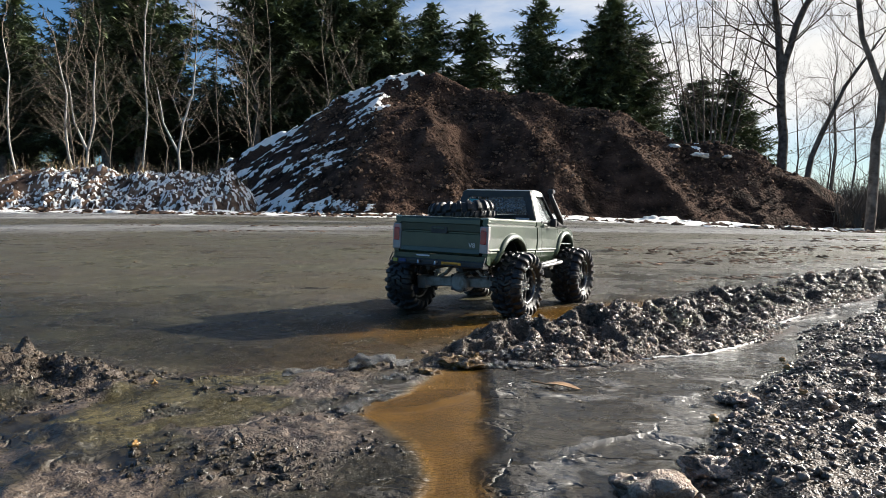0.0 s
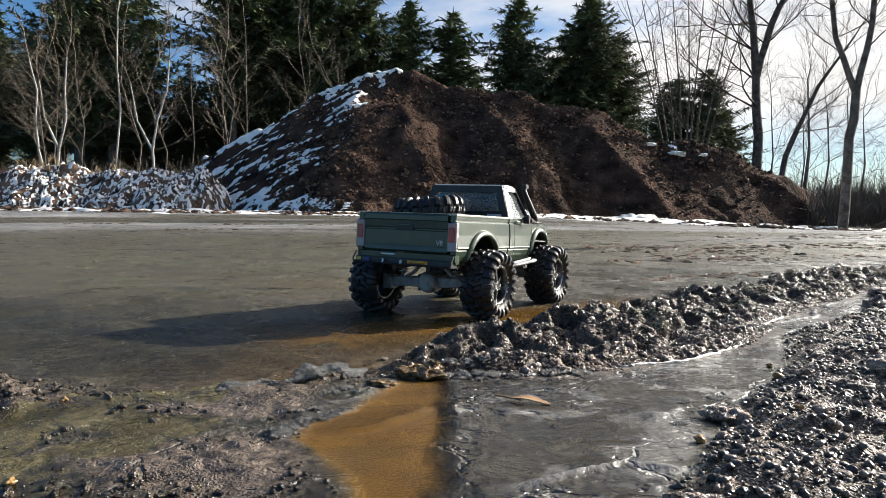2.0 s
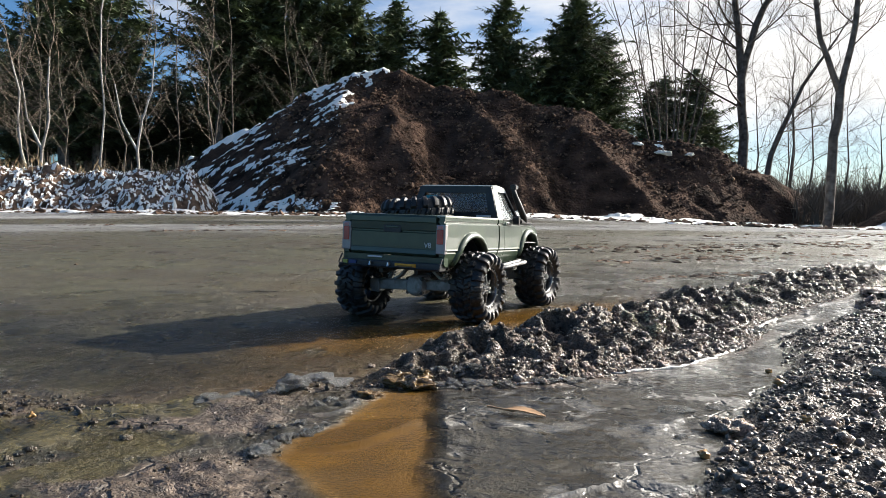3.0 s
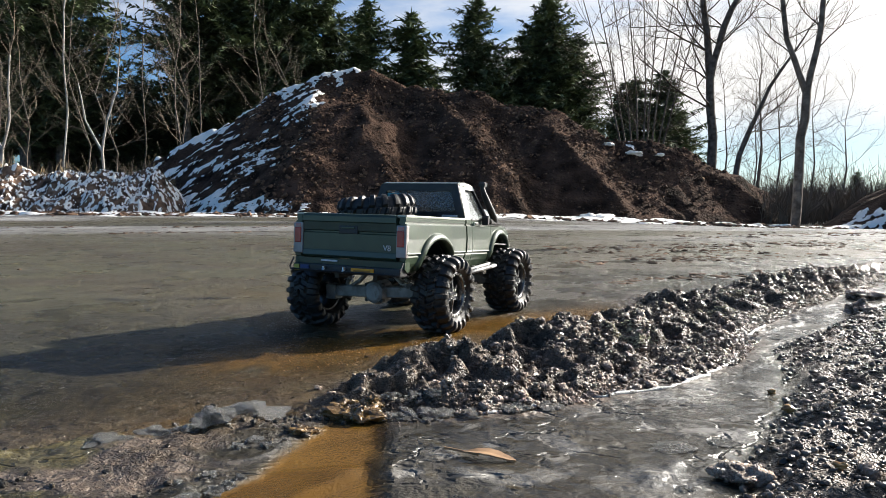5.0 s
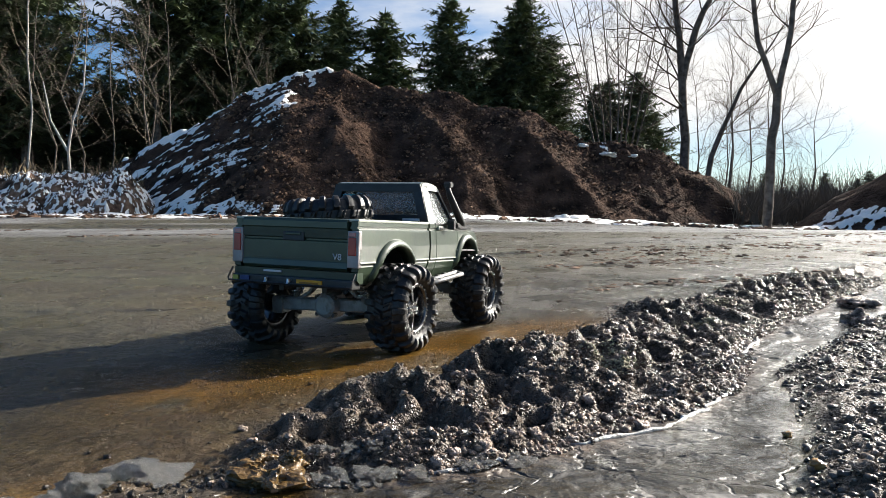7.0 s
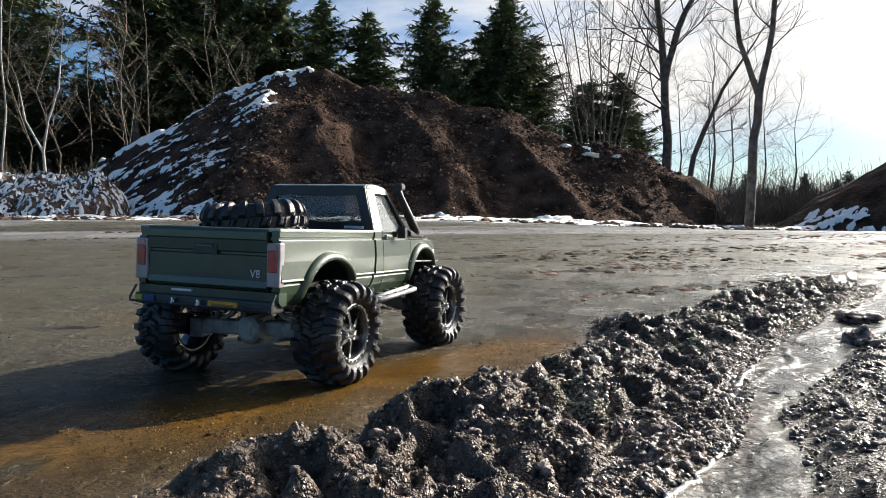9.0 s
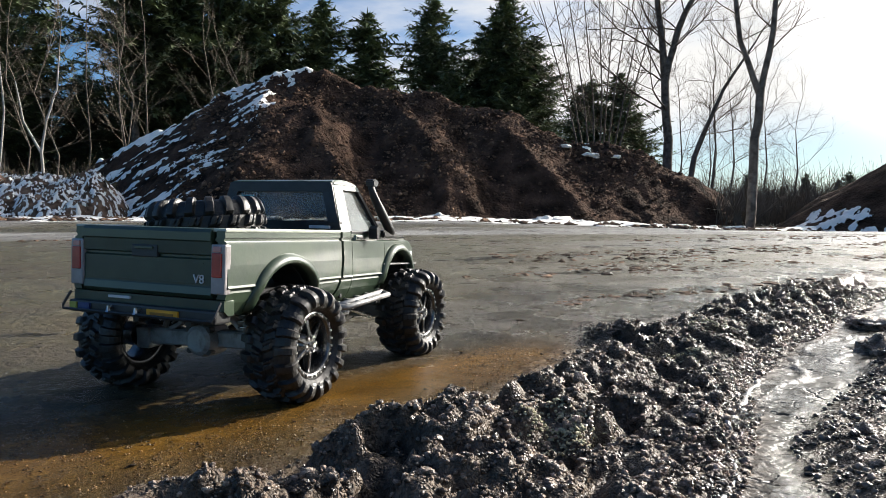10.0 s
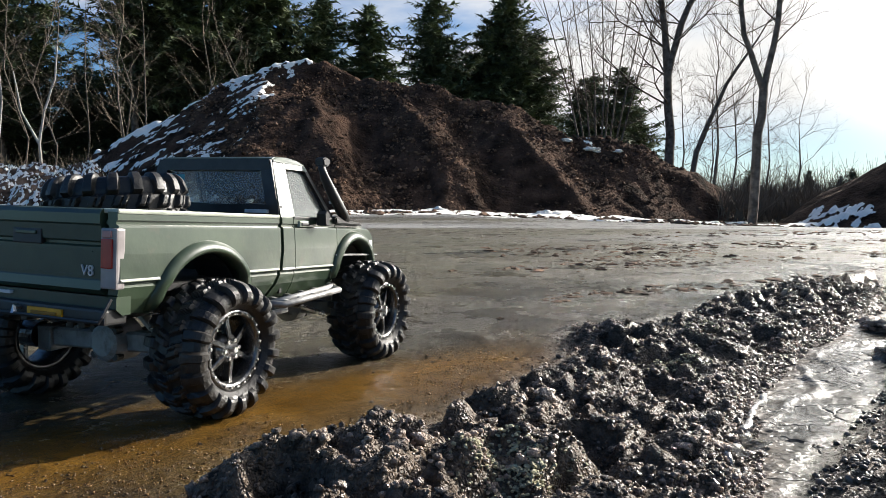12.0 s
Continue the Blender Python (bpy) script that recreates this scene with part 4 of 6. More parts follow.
def make_wood():
    firs = [conifer(10.5, 2.7, 1), conifer(9.0, 2.3, 2, 0.05, 42), conifer(11.5, 2.6, 3, 0.1, 48), conifer(7.0, 1.8, 4, 0.03, 34)]
    pines = [conifer(12.5, 3.0, 5, 0.34, 30, 0.5, "tall dark pine with a bare lower trunk"),
             conifer(11.5, 2.6, 6, 0.30, 30, 0.48, "tall dark pine with a bare lower trunk"),
             conifer(13.0, 2.3, 7, 0.22, 38, 0.42, "tall slim dark spruce")]
    kinds = firs + pines
    # (kind, x, y, scale): trees that can be told apart against the sky
    spots = [(0, 2.75, 35, 1.0), (2, 6.5, 34.5, 0.93), (1, 5.6, 36.5, 1.05), (1, 7.7, 35.5, 0.98), (3, -0.2, 36, 1.42), (3, 0.7, 38, 1.0),
             (2, -2.4, 36, 0.92), (4, -4.2, 34, 0.98), (1, -5.6, 35, 1.15), (4, -6.6, 33, 1.0), (2, -8.0, 34, 1.0), (5, -9.2, 33, 1.05),
             (1, 8.9, 29, 0.62), (3, 9.9, 28.5, 0.82), (1, 10.8, 29.5, 0.5), (3, 8.1, 28, 0.74), (3, 11.3, 31, 0.62), (3, 4.2, 38, 1.05), (1, -3.2, 39, 1.05), (0, -7.2, 38, 1.1),
             (6, -16.0, 30, 1.0), (6, -15.1, 31, 1.05), (4, -17.2, 32, 0.95), (5, -19.6, 33, 0.8), (5, -16.4, 34, 1.05), (4, -9.7, 31, 0.95), (6, -13.6, 36, 0.6), (2, -12.4, 37, 0.55), (1, -14.6, 38, 0.72), (2, -11.2, 36, 0.62),
             (6, -15.5, 35, 1.0), (1, -13.7, 36.5, 0.74), (0, -14.6, 37.5, 0.68), (5, -21.5, 31, 0.8), (6, -17.6, 35, 0.9), (5, -18.0, 36, 0.85), (6, -22.8, 34, 0.9)]
    for kind, x, y, s in spots:
        copy_thing(kinds[kind], pose(x, y, -0.3, 0, 0, (x * 97 + y * 31) % 360) @ Matrix.Scale(s, 4))
    rng = np.random.default_rng(12)
    for k in range(11):
        x, y = rng.uniform(-34, -7), rng.uniform(36, 46)
        if -0.47 < x / y < -0.33:      # a gap in the wood
            x -= 7.0
        copy_thing(pines[rng.integers(0, 2)], pose(x, y, -0.3, 0, 0, rng.uniform(0, 360)) @ Matrix.Scale(rng.uniform(0.75, 1.0), 4))
    for k in range(11):
        x, y = -9 + k * 1.9 + rng.uniform(-0.5, 0.5), rng.uniform(39, 45)
        copy_thing(firs[rng.integers(0, 4)], pose(x, y, -0.4, 0, 0, rng.uniform(0, 360)) @ Matrix.Scale(rng.uniform(0.62, 0.86), 4))
    # young firs under the pines
    for k in range(22):
        x, y = -38 + k * 1.3 + rng.uniform(-0.5, 0.5), rng.uniform(40, 50)
        copy_thing(firs[3], pose(x, y, -0.4, 0, 0, rng.uniform(0, 360)) @ Matrix.Scale(rng.uniform(0.7, 1.05), 4))
    # small conifers far off, at the right
    for k in range(14):
        x, y = rng.uniform(22, 46), rng.uniform(50, 64)
        copy_thing(firs[3], pose(x, y, -1.2, 0, 0, rng.uniform(0, 360)) @ Matrix.Scale(rng.uniform(0.35, 0.62), 4))
    for ob in kinds:
        ob.location = (-30 - 3 * kinds.index(ob), 40 + kinds.index(ob) % 3, -0.3)


make_wood()


def make_bare_trees():
    # twin-limbed tree by the end of the mound
    bare_tree([([(8.45, 19.98, -0.58, 0.15), (8.42, 19.98, 2.02, 0.125), (8.29, 19.98, 4.36, 0.10), (8.06, 19.98, 5.92, 0.072), (7.71, 20.11, 7.48, 0.048)], (0.3, 3, 0.6, 1.6)),
               ([(8.33, 19.98, 3.6, 0.095), (8.62, 19.85, 5.01, 0.090), (9.27, 19.85, 6.31, 0.060)], (0.2, 3, 0.6, 1.3))],
              31, BARK, "tall bare deciduous tree with a forked grey trunk", 3, 0.65, 0.55)
    # forked tree with open limbs
    bare_tree([([(7.32, 13.35, -0.5, 0.092), (7.42, 13.35, 1.4, 0.08), (7.5, 13.35, 2.38, 0.074)], (2, 0, 0, 0.35)),
               ([(7.49, 13.35, 2.2, 0.062), (7.7, 13.3, 3.4, 0.05), (7.78, 13.3, 4.9, 0.04)], (0.2, 3, 0.5, 1.0)),
               ([(7.49, 13.35, 2.2, 0.06), (7.12, 13.4, 3.2, 0.046), (6.95, 13.4, 4.6, 0.04)], (0.2, 3, 0.5, 0.9))],
              37, BARK, "bare deciduous tree with a trunk that forks in two", 3, 0.6, 0.4)
    # leaning thin tree
    bare_tree([([(8.62, 19.46, -0.45, 0.084), (8.94, 19.46, 1.50, 0.072), (9.72, 19.46, 3.32, 0.048), (10.63, 19.46, 4.62, 0.024)], (0.3, 2, 0.8, 1.2))],
              41, BARK, "thin leaning bare tree", 3)
    # many-stemmed tree behind the mound's shoulder
    stems = []
    rng = np.random.default_rng(5)
    for k in range(9):
        dx = (k - 4.0) * 0.11
        stems.append(([(6.9 + dx * 0.5, 21.5, 0.2, 0.034), (6.9 + dx * 2.0, 21.5 + rng.uniform(-.4, .4), 3.4, 0.022), (6.9 + dx * 4.2, 21.5, 6.4, 0.012)], (0.3, 4, 0.7, 1.5)))
    bare_tree(stems, 43, BARK, "bare many-stemmed tree with fine upright twigs", 2, 0.42, 1.0)
    # pale birches in front of the dark wood
    for k, (x, top, lean, r) in enumerate([(-12.1, 4.4, -0.35, 0.05), (-11.75, 4.5, 0.5, 0.055), (-9.95, 7.2, 0.35, 0.036), (-8.95, 4.4, 0.7, 0.05), (-10.9, 4.0, -0.1, 0.028),
                                           (-6.7, 5.0, 0.1, 0.03), (-14.0, 5.2, -0.2, 0.04)]):
        bend = [0.10 * math.sin(k * 2.1 + j * 1.9) for j in range(6)]
        pts = [(x + lean * (j / 5) ** 1.4 + bend[j] * (j > 0), 21.0, top * j / 5, r * (1 - 0.12 * j)) for j in range(6)]
        fork = [pts[2], (pts[2][0] - 0.35 - 0.2 * lean, 21.1, top * 0.6, r * 0.55), (pts[2][0] - 0.5 - 0.3 * lean, 21.2, top * 0.85, r * 0.3)]
        stems = [(pts, (0.35, 2, 0.6, 0.9))] + ([(fork, (0.3, 2, 0.6, 0.7))] if k in (1, 3) else [])
        bare_tree(stems, 50 + k, BIRCH if k not in (4, 5) else BARK, "slender birch with pale bark, leafless", 2, 0.5, 0.7, name="birch")
    # leafless crowns among the pines
    for k, (x, y, h) in enumerate([(-6.3, 22, 5.6), (-7.5, 23, 5.0), (-12.7, 23, 4.6), (-9.2, 22.5, 5.2), (-15.4, 22, 4.4), (-5.3, 24, 5.4), (-10.6, 23.5, 6.0), (-13.8, 24, 5.6), (-4.4, 25, 5.2), (-9.8, 26, 6.6), (-14.9, 26, 6.0)]):
        bare_tree([([(x, y, 0, 0.03), (x + 0.3 * math.sin(k * 2.3), y, h * 0.35, 0.024), (x + 0.5 * math.sin(k * 1.7), y, h * 0.7, 0.017), (x + 0.8 * math.sin(k * 3.1), y, h, 0.012)], (0.25, 2, 0.7, 1.3))], 70 + k, BARK, "thin grey leafless tree", 2, 0.36, 1.1)
    # thin trees and scrub to the right
    for k, (x, y, h) in enumerate([(9.6, 20, 3.6), (8.9, 21.5, 3.4), (10.4, 20.5, 2.8), (11.2, 21, 3.2), (12.2, 22, 2.8), (9.9, 23, 3.4), (13.8, 23, 2.6), (11.8, 25, 3.2), (10.8, 22.5, 3.6)]):
        bare_tree([([(x, y, -0.4, 0.035), (x + 0.2, y, h * 0.5, 0.025), (x + 0.1, y, h, 0.012)], (0.2, 2, 0.8, 1.1))], 90 + k, BARK, "thin leafless young tree", 3, 0.7, 0.35)


make_bare_trees()


def scrub(name, area, count, height, mat, seed, label, base):
    """Fine upright twigs or stalks in one mesh."""
    rng = np.random.default_rng(seed)
    segs = []
    for k in range(count):
        x, y = rng.uniform(area[0], area[1]), rng.uniform(area[2], area[3])
        z = base(x, y)
        h = height * rng.uniform(0.4, 1.1)
        d = np.array([rng.normal(0, 0.3), rng.normal(0, 0.3), 1.0])
        p, q = np.array([x, y, z - 0.05]), np.array([x, y, z]) + d * h * 0.55
        segs.append((p, q, 0.011, 0.008))
        for j in range(4):
            e = d + rng.normal(0, 0.45, 3)
            s = p + (q - p) * rng.uniform(0.4, 1)
            segs.append((s, s + e * h * rng.uniform(0.25, 0.55), 0.007, 0.002))
    V, F = tubes(segs, 3)
    return tagged(mesh_ob(name, V, F, mat), label, "scrub", kind="stuff")


scrub("scrub", (8.2, 17, 15.5, 26), 4200, 1.3, TWIG, 3, "tangled brown leafless scrub behind the mound", lambda x, y: -0.4)
scrub("undergrowth", (-24, -4, 18.5, 27), 2600, 1.2, TWIG, 7, "thin leafless undergrowth in front of the wood", lambda x, y: 0.1)
scrub("far_scrub", (-36, -8, 28, 37), 2600, 2.3, TWIG, 17, "dark leafless brush deeper in the wood", lambda x, y: -0.3)
scrub("dry_grass", (-22, -5, 15.5, 16.8), 350, 0.3, GRASS, 9, "dry yellow-brown grass tufts on the bank", lambda x, y: float(bank_height(np.array([x]), np.array([y]))[0]))


# ---- model pickup truck ----
PAINT = material("olive_paint", (0.026, 0.042, 0.0275), (0.044, 0.0655, 0.0395), (0.3, 0.46), 30, 0.12, 220, spec=0.3, dirt=(0.075, 0.068, 0.046), dirt_scale=22,
                 dirt_range=(0.62, 0.82), distance=0.001)
_coat = PAINT.node_tree.nodes["Principled BSDF"]
_coat.inputs["Coat Weight"].default_value, _coat.inputs["Coat Roughness"].default_value = 0.45, 0.08
# sunlit highlights on rails and creases, put into a paler base colour
PALE_EDGE = material("pale_highlight_edge", (0.3, 0.33, 0.27), (0.45, 0.48, 0.4), (0.3, 0.5), 60, 0.1, 200, distance=0.001)
PLASTIC = material("black_plastic", (0.012, 0.012, 0.012), (0.03, 0.03, 0.03), (0.35, 0.6), 60, 0.15, 300, distance=0.001)
RUBBER = material("muddy_rubber", (0.007, 0.0065, 0.006), (0.019, 0.017, 0.0155), (0.3, 0.62), 90, 0.4, 260, dirt=(0.05, 0.039, 0.028), dirt_scale=28,
                  dirt_range=(0.56, 0.72), distance=0.002)
CAST = material("grey_cast_metal", (0.2, 0.2, 0.2), (0.34, 0.34, 0.335), (0.35, 0.6), 70, 0.2, 300, metal=0.3, dirt=(0.08, 0.065, 0.05), dirt_scale=30, distance=0.001)
RIMMAT = material("dark_rim_metal", (0.05, 0.05, 0.05), (0.2, 0.2, 0.2), (0.12, 0.35), 80, 0.6, 300, metal=0.85, distance=0.001)
STEEL = material("bright_steel", (0.55, 0.55, 0.55), (0.75, 0.75, 0.75), (0.18, 0.35), 80, 0.05, 300, metal=1.0, distance=0.001)
RED = material("red_lens", (0.35, 0.02, 0.02), (0.5, 0.04, 0.03), (0.15, 0.25), 50, 0, spec=0.6)
CLEAR = material("white_lens", (0.55, 0.55, 0.56), (0.7, 0.7, 0.7), (0.15, 0.3), 50, 0, spec=0.6)
LAMP = material("milky_lamp", (0.26, 0.235, 0.235), (0.38, 0.35, 0.345), (0.15, 0.3), 50, 0, spec=0.6)
PINK = material("pink_lens", (0.5, 0.2, 0.18), (0.6, 0.28, 0.25), (0.15, 0.3), 50, 0, spec=0.6)
BROWNBAR = material("brown_print", (0.3, 0.12, 0.005), (0.36, 0.15, 0.01), (0.5, 0.6), 90, 0)
AMBER = material("amber_plate", (0.66, 0.28, 0.008), (0.78, 0.36, 0.015), (0.35, 0.5), 90, 0)
BLUE = material("blue_sticker", (0.01, 0.03, 0.12), (0.015, 0.04, 0.16), (0.4, 0.5), 90, 0)
YELLOW = material("yellow_sticker", (0.4, 0.36, 0.05), (0.5, 0.45, 0.08), (0.4, 0.5), 90, 0)
TEAL = material("teal_sticker", (0.03, 0.22, 0.26), (0.05, 0.32, 0.36), (0.4, 0.5), 90, 0)


def tinted_glass():
    m = bpy.data.materials.new("tinted_glass")
    m.use_nodes = True
    b = m.node_tree.nodes["Principled BSDF"]
    b.inputs["Base Color"].default_value = (0.55, 0.59, 0.58, 1)
    b.inputs["Roughness"].default_value = 0.0
    b.inputs["Transmission Weight"].default_value = 0.9
    b.inputs["IOR"].default_value = 1.3
    return m


GLASS = tinted_glass()


def bx(bm, x0, x1, y0, y1, z0, z1, bevel=0.0):
    vs = [bm.verts.new((x, y, z)) for x in (x0, x1) for y in (y0, y1) for z in (z0, z1)]
    fs = [bm.faces.new([vs[i] for i in q]) for q in ((0, 1, 3, 2), (4, 6, 7, 5), (0, 4, 5, 1), (2, 3, 7, 6), (0, 2, 6, 4), (1, 5, 7, 3))]
    if bevel:
        es = list({e for f in fs for e in f.edges})
        bmesh.ops.bevel(bm, geom=es, offset=bevel, segments=2, affect="EDGES", profile=0.6)
    return bm


def prism(bm, prof, x0, x1, taper=None):
    """A (y, z) outline pushed from x0 to x1; taper: how far x moves inwards for each z above a level."""
    def at(x, y, z):
        if taper:
            level, k = taper
            x = x - math.copysign(k * max(0.0, z - level), x)
        return bm.verts.new((x, y, z))
    a, b = [at(x0, *p) for p in prof], [at(x1, *p) for p in prof]
    n = len(prof)
    bm.faces.new(a[::-1]), bm.faces.new(b)
    for i in range(n):
        bm.faces.new((a[i], a[(i + 1) % n], b[(i + 1) % n], b[i]))
    bmesh.ops.recalc_face_normals(bm, faces=bm.faces)
    return bm


def bar(bm, p, q, w, t, bevel=0.0):
    """A straight rectangular bar from p to q."""
    p, q = Vector(p), Vector(q)
    z = (q - p).normalized()
    ref = Vector((0, 0, 1)) if abs(z.z) < 0.8 else Vector((0, 1, 0))
    x = z.cross(ref).normalized()
    y = z.cross(x)
    vs = [bm.verts.new(o + x * sx * w / 2 + y * sy * t / 2) for o in (p, q) for sx, sy in ((-1, -1), (1, -1), (1, 1), (-1, 1))]
    fs = [bm.faces.new([vs[i] for i in f]) for f in ((3, 2, 1, 0), (4, 5, 6, 7), (0, 1, 5, 4), (1, 2, 6, 5), (2, 3, 7, 6), (3, 0, 4, 7))]
    if bevel:
        bmesh.ops.bevel(bm, geom=list({e for f in fs for e in f.edges}), offset=bevel, segments=1, affect="EDGES")
    return bm


def rod(bm, pts, r, n=10, radii=None):
    """A round tube through points, closed at its ends."""
    rings = []
    pts = [Vector(p) for p in pts]
    for i, p in enumerate(pts):
        d = (pts[min(i + 1, len(pts) - 1)] - pts[max(i - 1, 0)]).normalized()
        ref = Vector((0, 0, 1)) if abs(d.z) < 0.9 else Vector((1, 0, 0))
        u = d.cross(ref).normalized()
        v = d.cross(u)
        rr = radii[i] if radii else r
        rings.append([bm.verts.new(p + rr * (math.cos(2 * math.pi * k / n) * u + math.sin(2 * math.pi * k / n) * v)) for k in range(n)])
    for a, b in zip(rings[:-1], rings[1:]):
        for k in range(n):
            bm.faces.new((a[k], a[(k + 1) % n], b[(k + 1) % n], b[k]))
    bm.faces.new(rings[0][::-1]), bm.faces.new(rings[-1])
    bmesh.ops.recalc_face_normals(bm, faces=bm.faces)
    return bm


def revolve(bm, prof, n=40):
    """An (x, r) outline turned about the x axis, closed on itself."""
    rings = [[bm.verts.new((x, r * math.cos(2 * math.pi * k / n), r * math.sin(2 * math.pi * k / n))) for x, r in prof] for k in range(n)]
    m = len(prof)
    for k in range(n):
        a, b = rings[k], rings[(k + 1) % n]
        for i in range(m):
            bm.faces.new((a[i], a[(i + 1) % m], b[(i + 1) % m], b[i]))
    bmesh.ops.recalc_face_normals(bm, faces=bm.faces)
    return bm


TYRE_R, TYRE_W = 0.0585, 0.056


def tyre_mesh():
    """A round-shouldered tyre whose lugs stand out of the one skin: two staggered rows of slanted blocks and blocks on the shoulders."""
    half = [(0.0, 0.0548), (0.008, 0.0547), (0.0165, 0.0537), (0.0225, 0.0518), (0.0262, 0.0484), (0.0275, 0.0440), (0.0262, 0.0392), (0.0222, 0.0352), (0.0190, 0.0338)]
    line = np.array([(-x, r) for x, r in half[::-1]] + half[1:])
    run = np.concatenate([[0], np.cumsum(np.hypot(*np.diff(line, axis=0).T))])
    m, n, lugs = 57, 342, 19
    s = np.linspace(0, run[-1], m)
    px, pr = np.interp(s, run, line[:, 0]), np.interp(s, run, line[:, 1])
    tx, tr = np.gradient(px), np.gradient(pr)
    size = np.hypot(tx, tr)
    nx, nr = -tr / size, tx / size
    A, X = np.meshgrid(np.linspace(0, 2 * math.pi, n, endpoint=False), px, indexing="ij")
    off = np.abs(s - run[-1] / 2)[None, :] + 0 * A
    side = (X > 0).astype(float)
    shoulder = step(0.0118, 0.0128, off)
    wave = lugs * A / (2 * math.pi) + 0.5 * side + 0.45 * (1 - shoulder) + 22.0 * np.minimum(off, 0.012) + 4.0 * np.clip(off - 0.012, 0, 0.012)
    f = wave - np.floor(wave)
    wide = 0.50 + 0.08 * (1 - shoulder)
    block = step(0.04, 0.12, f) * (1 - step(wide, wide + 0.08, f))
    block = block * step(0.0006, 0.0020, off) * (1 - step(0.0345, 0.0385, off)) * (1 - np.exp(-((off - 0.0123) / 0.0010) ** 2))
    sipe = 0.35 * np.exp(-((f - 0.3) / 0.035) ** 2) * (1 - shoulder)
    rise = 0.0046 * (block - sipe * block) * (1 - 0.45 * step(0.026, 0.036, off))
    R, XX = pr[None, :] + nr * rise, px[None, :] + nx * rise
    V = np.stack([XX, R * np.cos(A), R * np.sin(A)], -1).reshape(-1, 3)
    i = np.arange(n * m).reshape(n, m)
    j = np.roll(i, -1, axis=0)
    F = np.stack([i[:, :-1], i[:, 1:], j[:, 1:], j[:, :-1]], -1).reshape(-1, 4)
    me = bpy.data.meshes.new("tyre")
    me.from_pydata(V.tolist(), [], F.tolist())
    me.materials.append(RUBBER)
    return me


TYRE = tyre_mesh()


def add_tyre(parent, name="tyre"):
    ob = tagged(new(name, TYRE), "chunky black off-road tyre caked with mud")
    ob.parent = parent
    return ob


def add_wheel(parent, side, y, z):
    """side: 1 right, -1 left; the dished face looks outwards."""
    w = new("wheel")
    w.parent = parent
    w.location = (side * 0.113, y, z)
    w.rotation_euler = (0.3 + y * 5 + side, 0, 0 if side > 0 else math.pi)
    add_tyre(w)
    bm = bmesh.new()
    revolve(bm, [(-0.019, 0.0345), (0.019, 0.0352), (0.0215, 0.0335), (0.021, 0.0292), (0.018, 0.0282), (0.002, 0.0262), (-0.018, 0.029)], 48)
    for f in bm.faces:
        f.smooth = True
    for k in range(6):
        a = 2 * math.pi * k / 6
        c, s = math.cos(a), math.sin(a)
        bar(bm, (0.0135, 0.008 * c, 0.008 * s), (0.0105, 0.0276 * c, 0.0276 * s), 0.0068, 0.005, 0.0008)
    revolve(bm, [(-0.014, 0.001), (-0.014, 0.0135), (0.0115, 0.0135), (0.0155, 0.0105), (0.0165, 0.001)], 20)
    part("rim", bm, RIMMAT, w, "black deep-dished beadlock rim with six spokes")
    bm = bmesh.new()
    for k in range(24):
        a = 2 * math.pi * k / 24
        rod(bm, [(0.0205, 0.0314 * math.cos(a), 0.0314 * math.sin(a)), (0.0228, 0.0314 * math.cos(a), 0.0314 * math.sin(a))], 0.0012, 6)
    part("bolt_ring", bm, STEEL, w, "ring of bright steel bolts")
    bm = bmesh.new()
    for k in range(6):
        a = 2 * math.pi * (k + 0.5) / 6
        rod(bm, [(0.0135, 0.0082 * math.cos(a), 0.0082 * math.sin(a)), (0.0185, 0.0082 * math.cos(a), 0.0082 * math.sin(a))], 0.0017, 6)
    rod(bm, [(0.013, 0, 0), (0.022, 0, 0)], 0.0026, 6)
    part("hub_nuts", bm, STEEL, w, "cluster of bright wheel nuts")
    return w


def arch(yc, zc, ry, rz, n=12):
    return [(yc + ry * math.cos(a), zc + rz * math.sin(a)) for a in np.linspace(0, math.pi, n)]


# how far the side of the body stands in from its widest line, by height: rail, groove, ledge, crease, tucked sill
SIDE_Z = [0.100, 0.106, 0.115, 0.1245, 0.1262, 0.1275, 0.1290, 0.1312, 0.150, 0.1700, 0.1713, 0.1725, 0.1745, 0.1757, 0.182]
SIDE_IN = [0.0125, 0.0088, 0.0040, 0.0012, 0.0024, 0.0024, -0.0008, 0.0, 0.0006, 0.0022, 0.0024, 0.0052, 0.0052, 0.0036, 0.0040]
SLOPE = Matrix.Translation((0, -0.225, 0.181)) @ Matrix.Rotation(radians(-3.3), 4, "X") @ Matrix.Translation((0, 0.225, -0.181))


# the cab above the rail stands a little taller than its plan
UPPER = ("rear_pillar", "front_pillar", "drip_rail", "side_window", "rear_window_frame", "rear_window", "window_sticker", "windscreen", "roof")


def side_panel(bm, prof, s, w, thick):
    """A body side from its (y, z) outline, with rail, ledge and crease pressed into it."""
    prism(bm, prof, s * (w - thick), s * w)
    for z in SIDE_Z[1:-1]:
        bmesh.ops.bisect_plane(bm, geom=bm.verts[:] + bm.edges[:] + bm.faces[:], plane_co=(0, 0, z), plane_no=(0, 0, 1))
    for v in bm.verts:
        v.co.x -= s * float(np.interp(v.co.z, SIDE_Z, SIDE_IN))
    return bm


def panel(name, bm, mat, parent, label="", smooth=False):
    """A part of the body, which sits nose-down on its springs."""
    if name in UPPER:
        for v in bm.verts:
            v.co.z += 0.15 * max(0.0, v.co.z - 0.184)
    bm.transform(SLOPE)
    return part(name, bm, mat, parent, label, smooth)


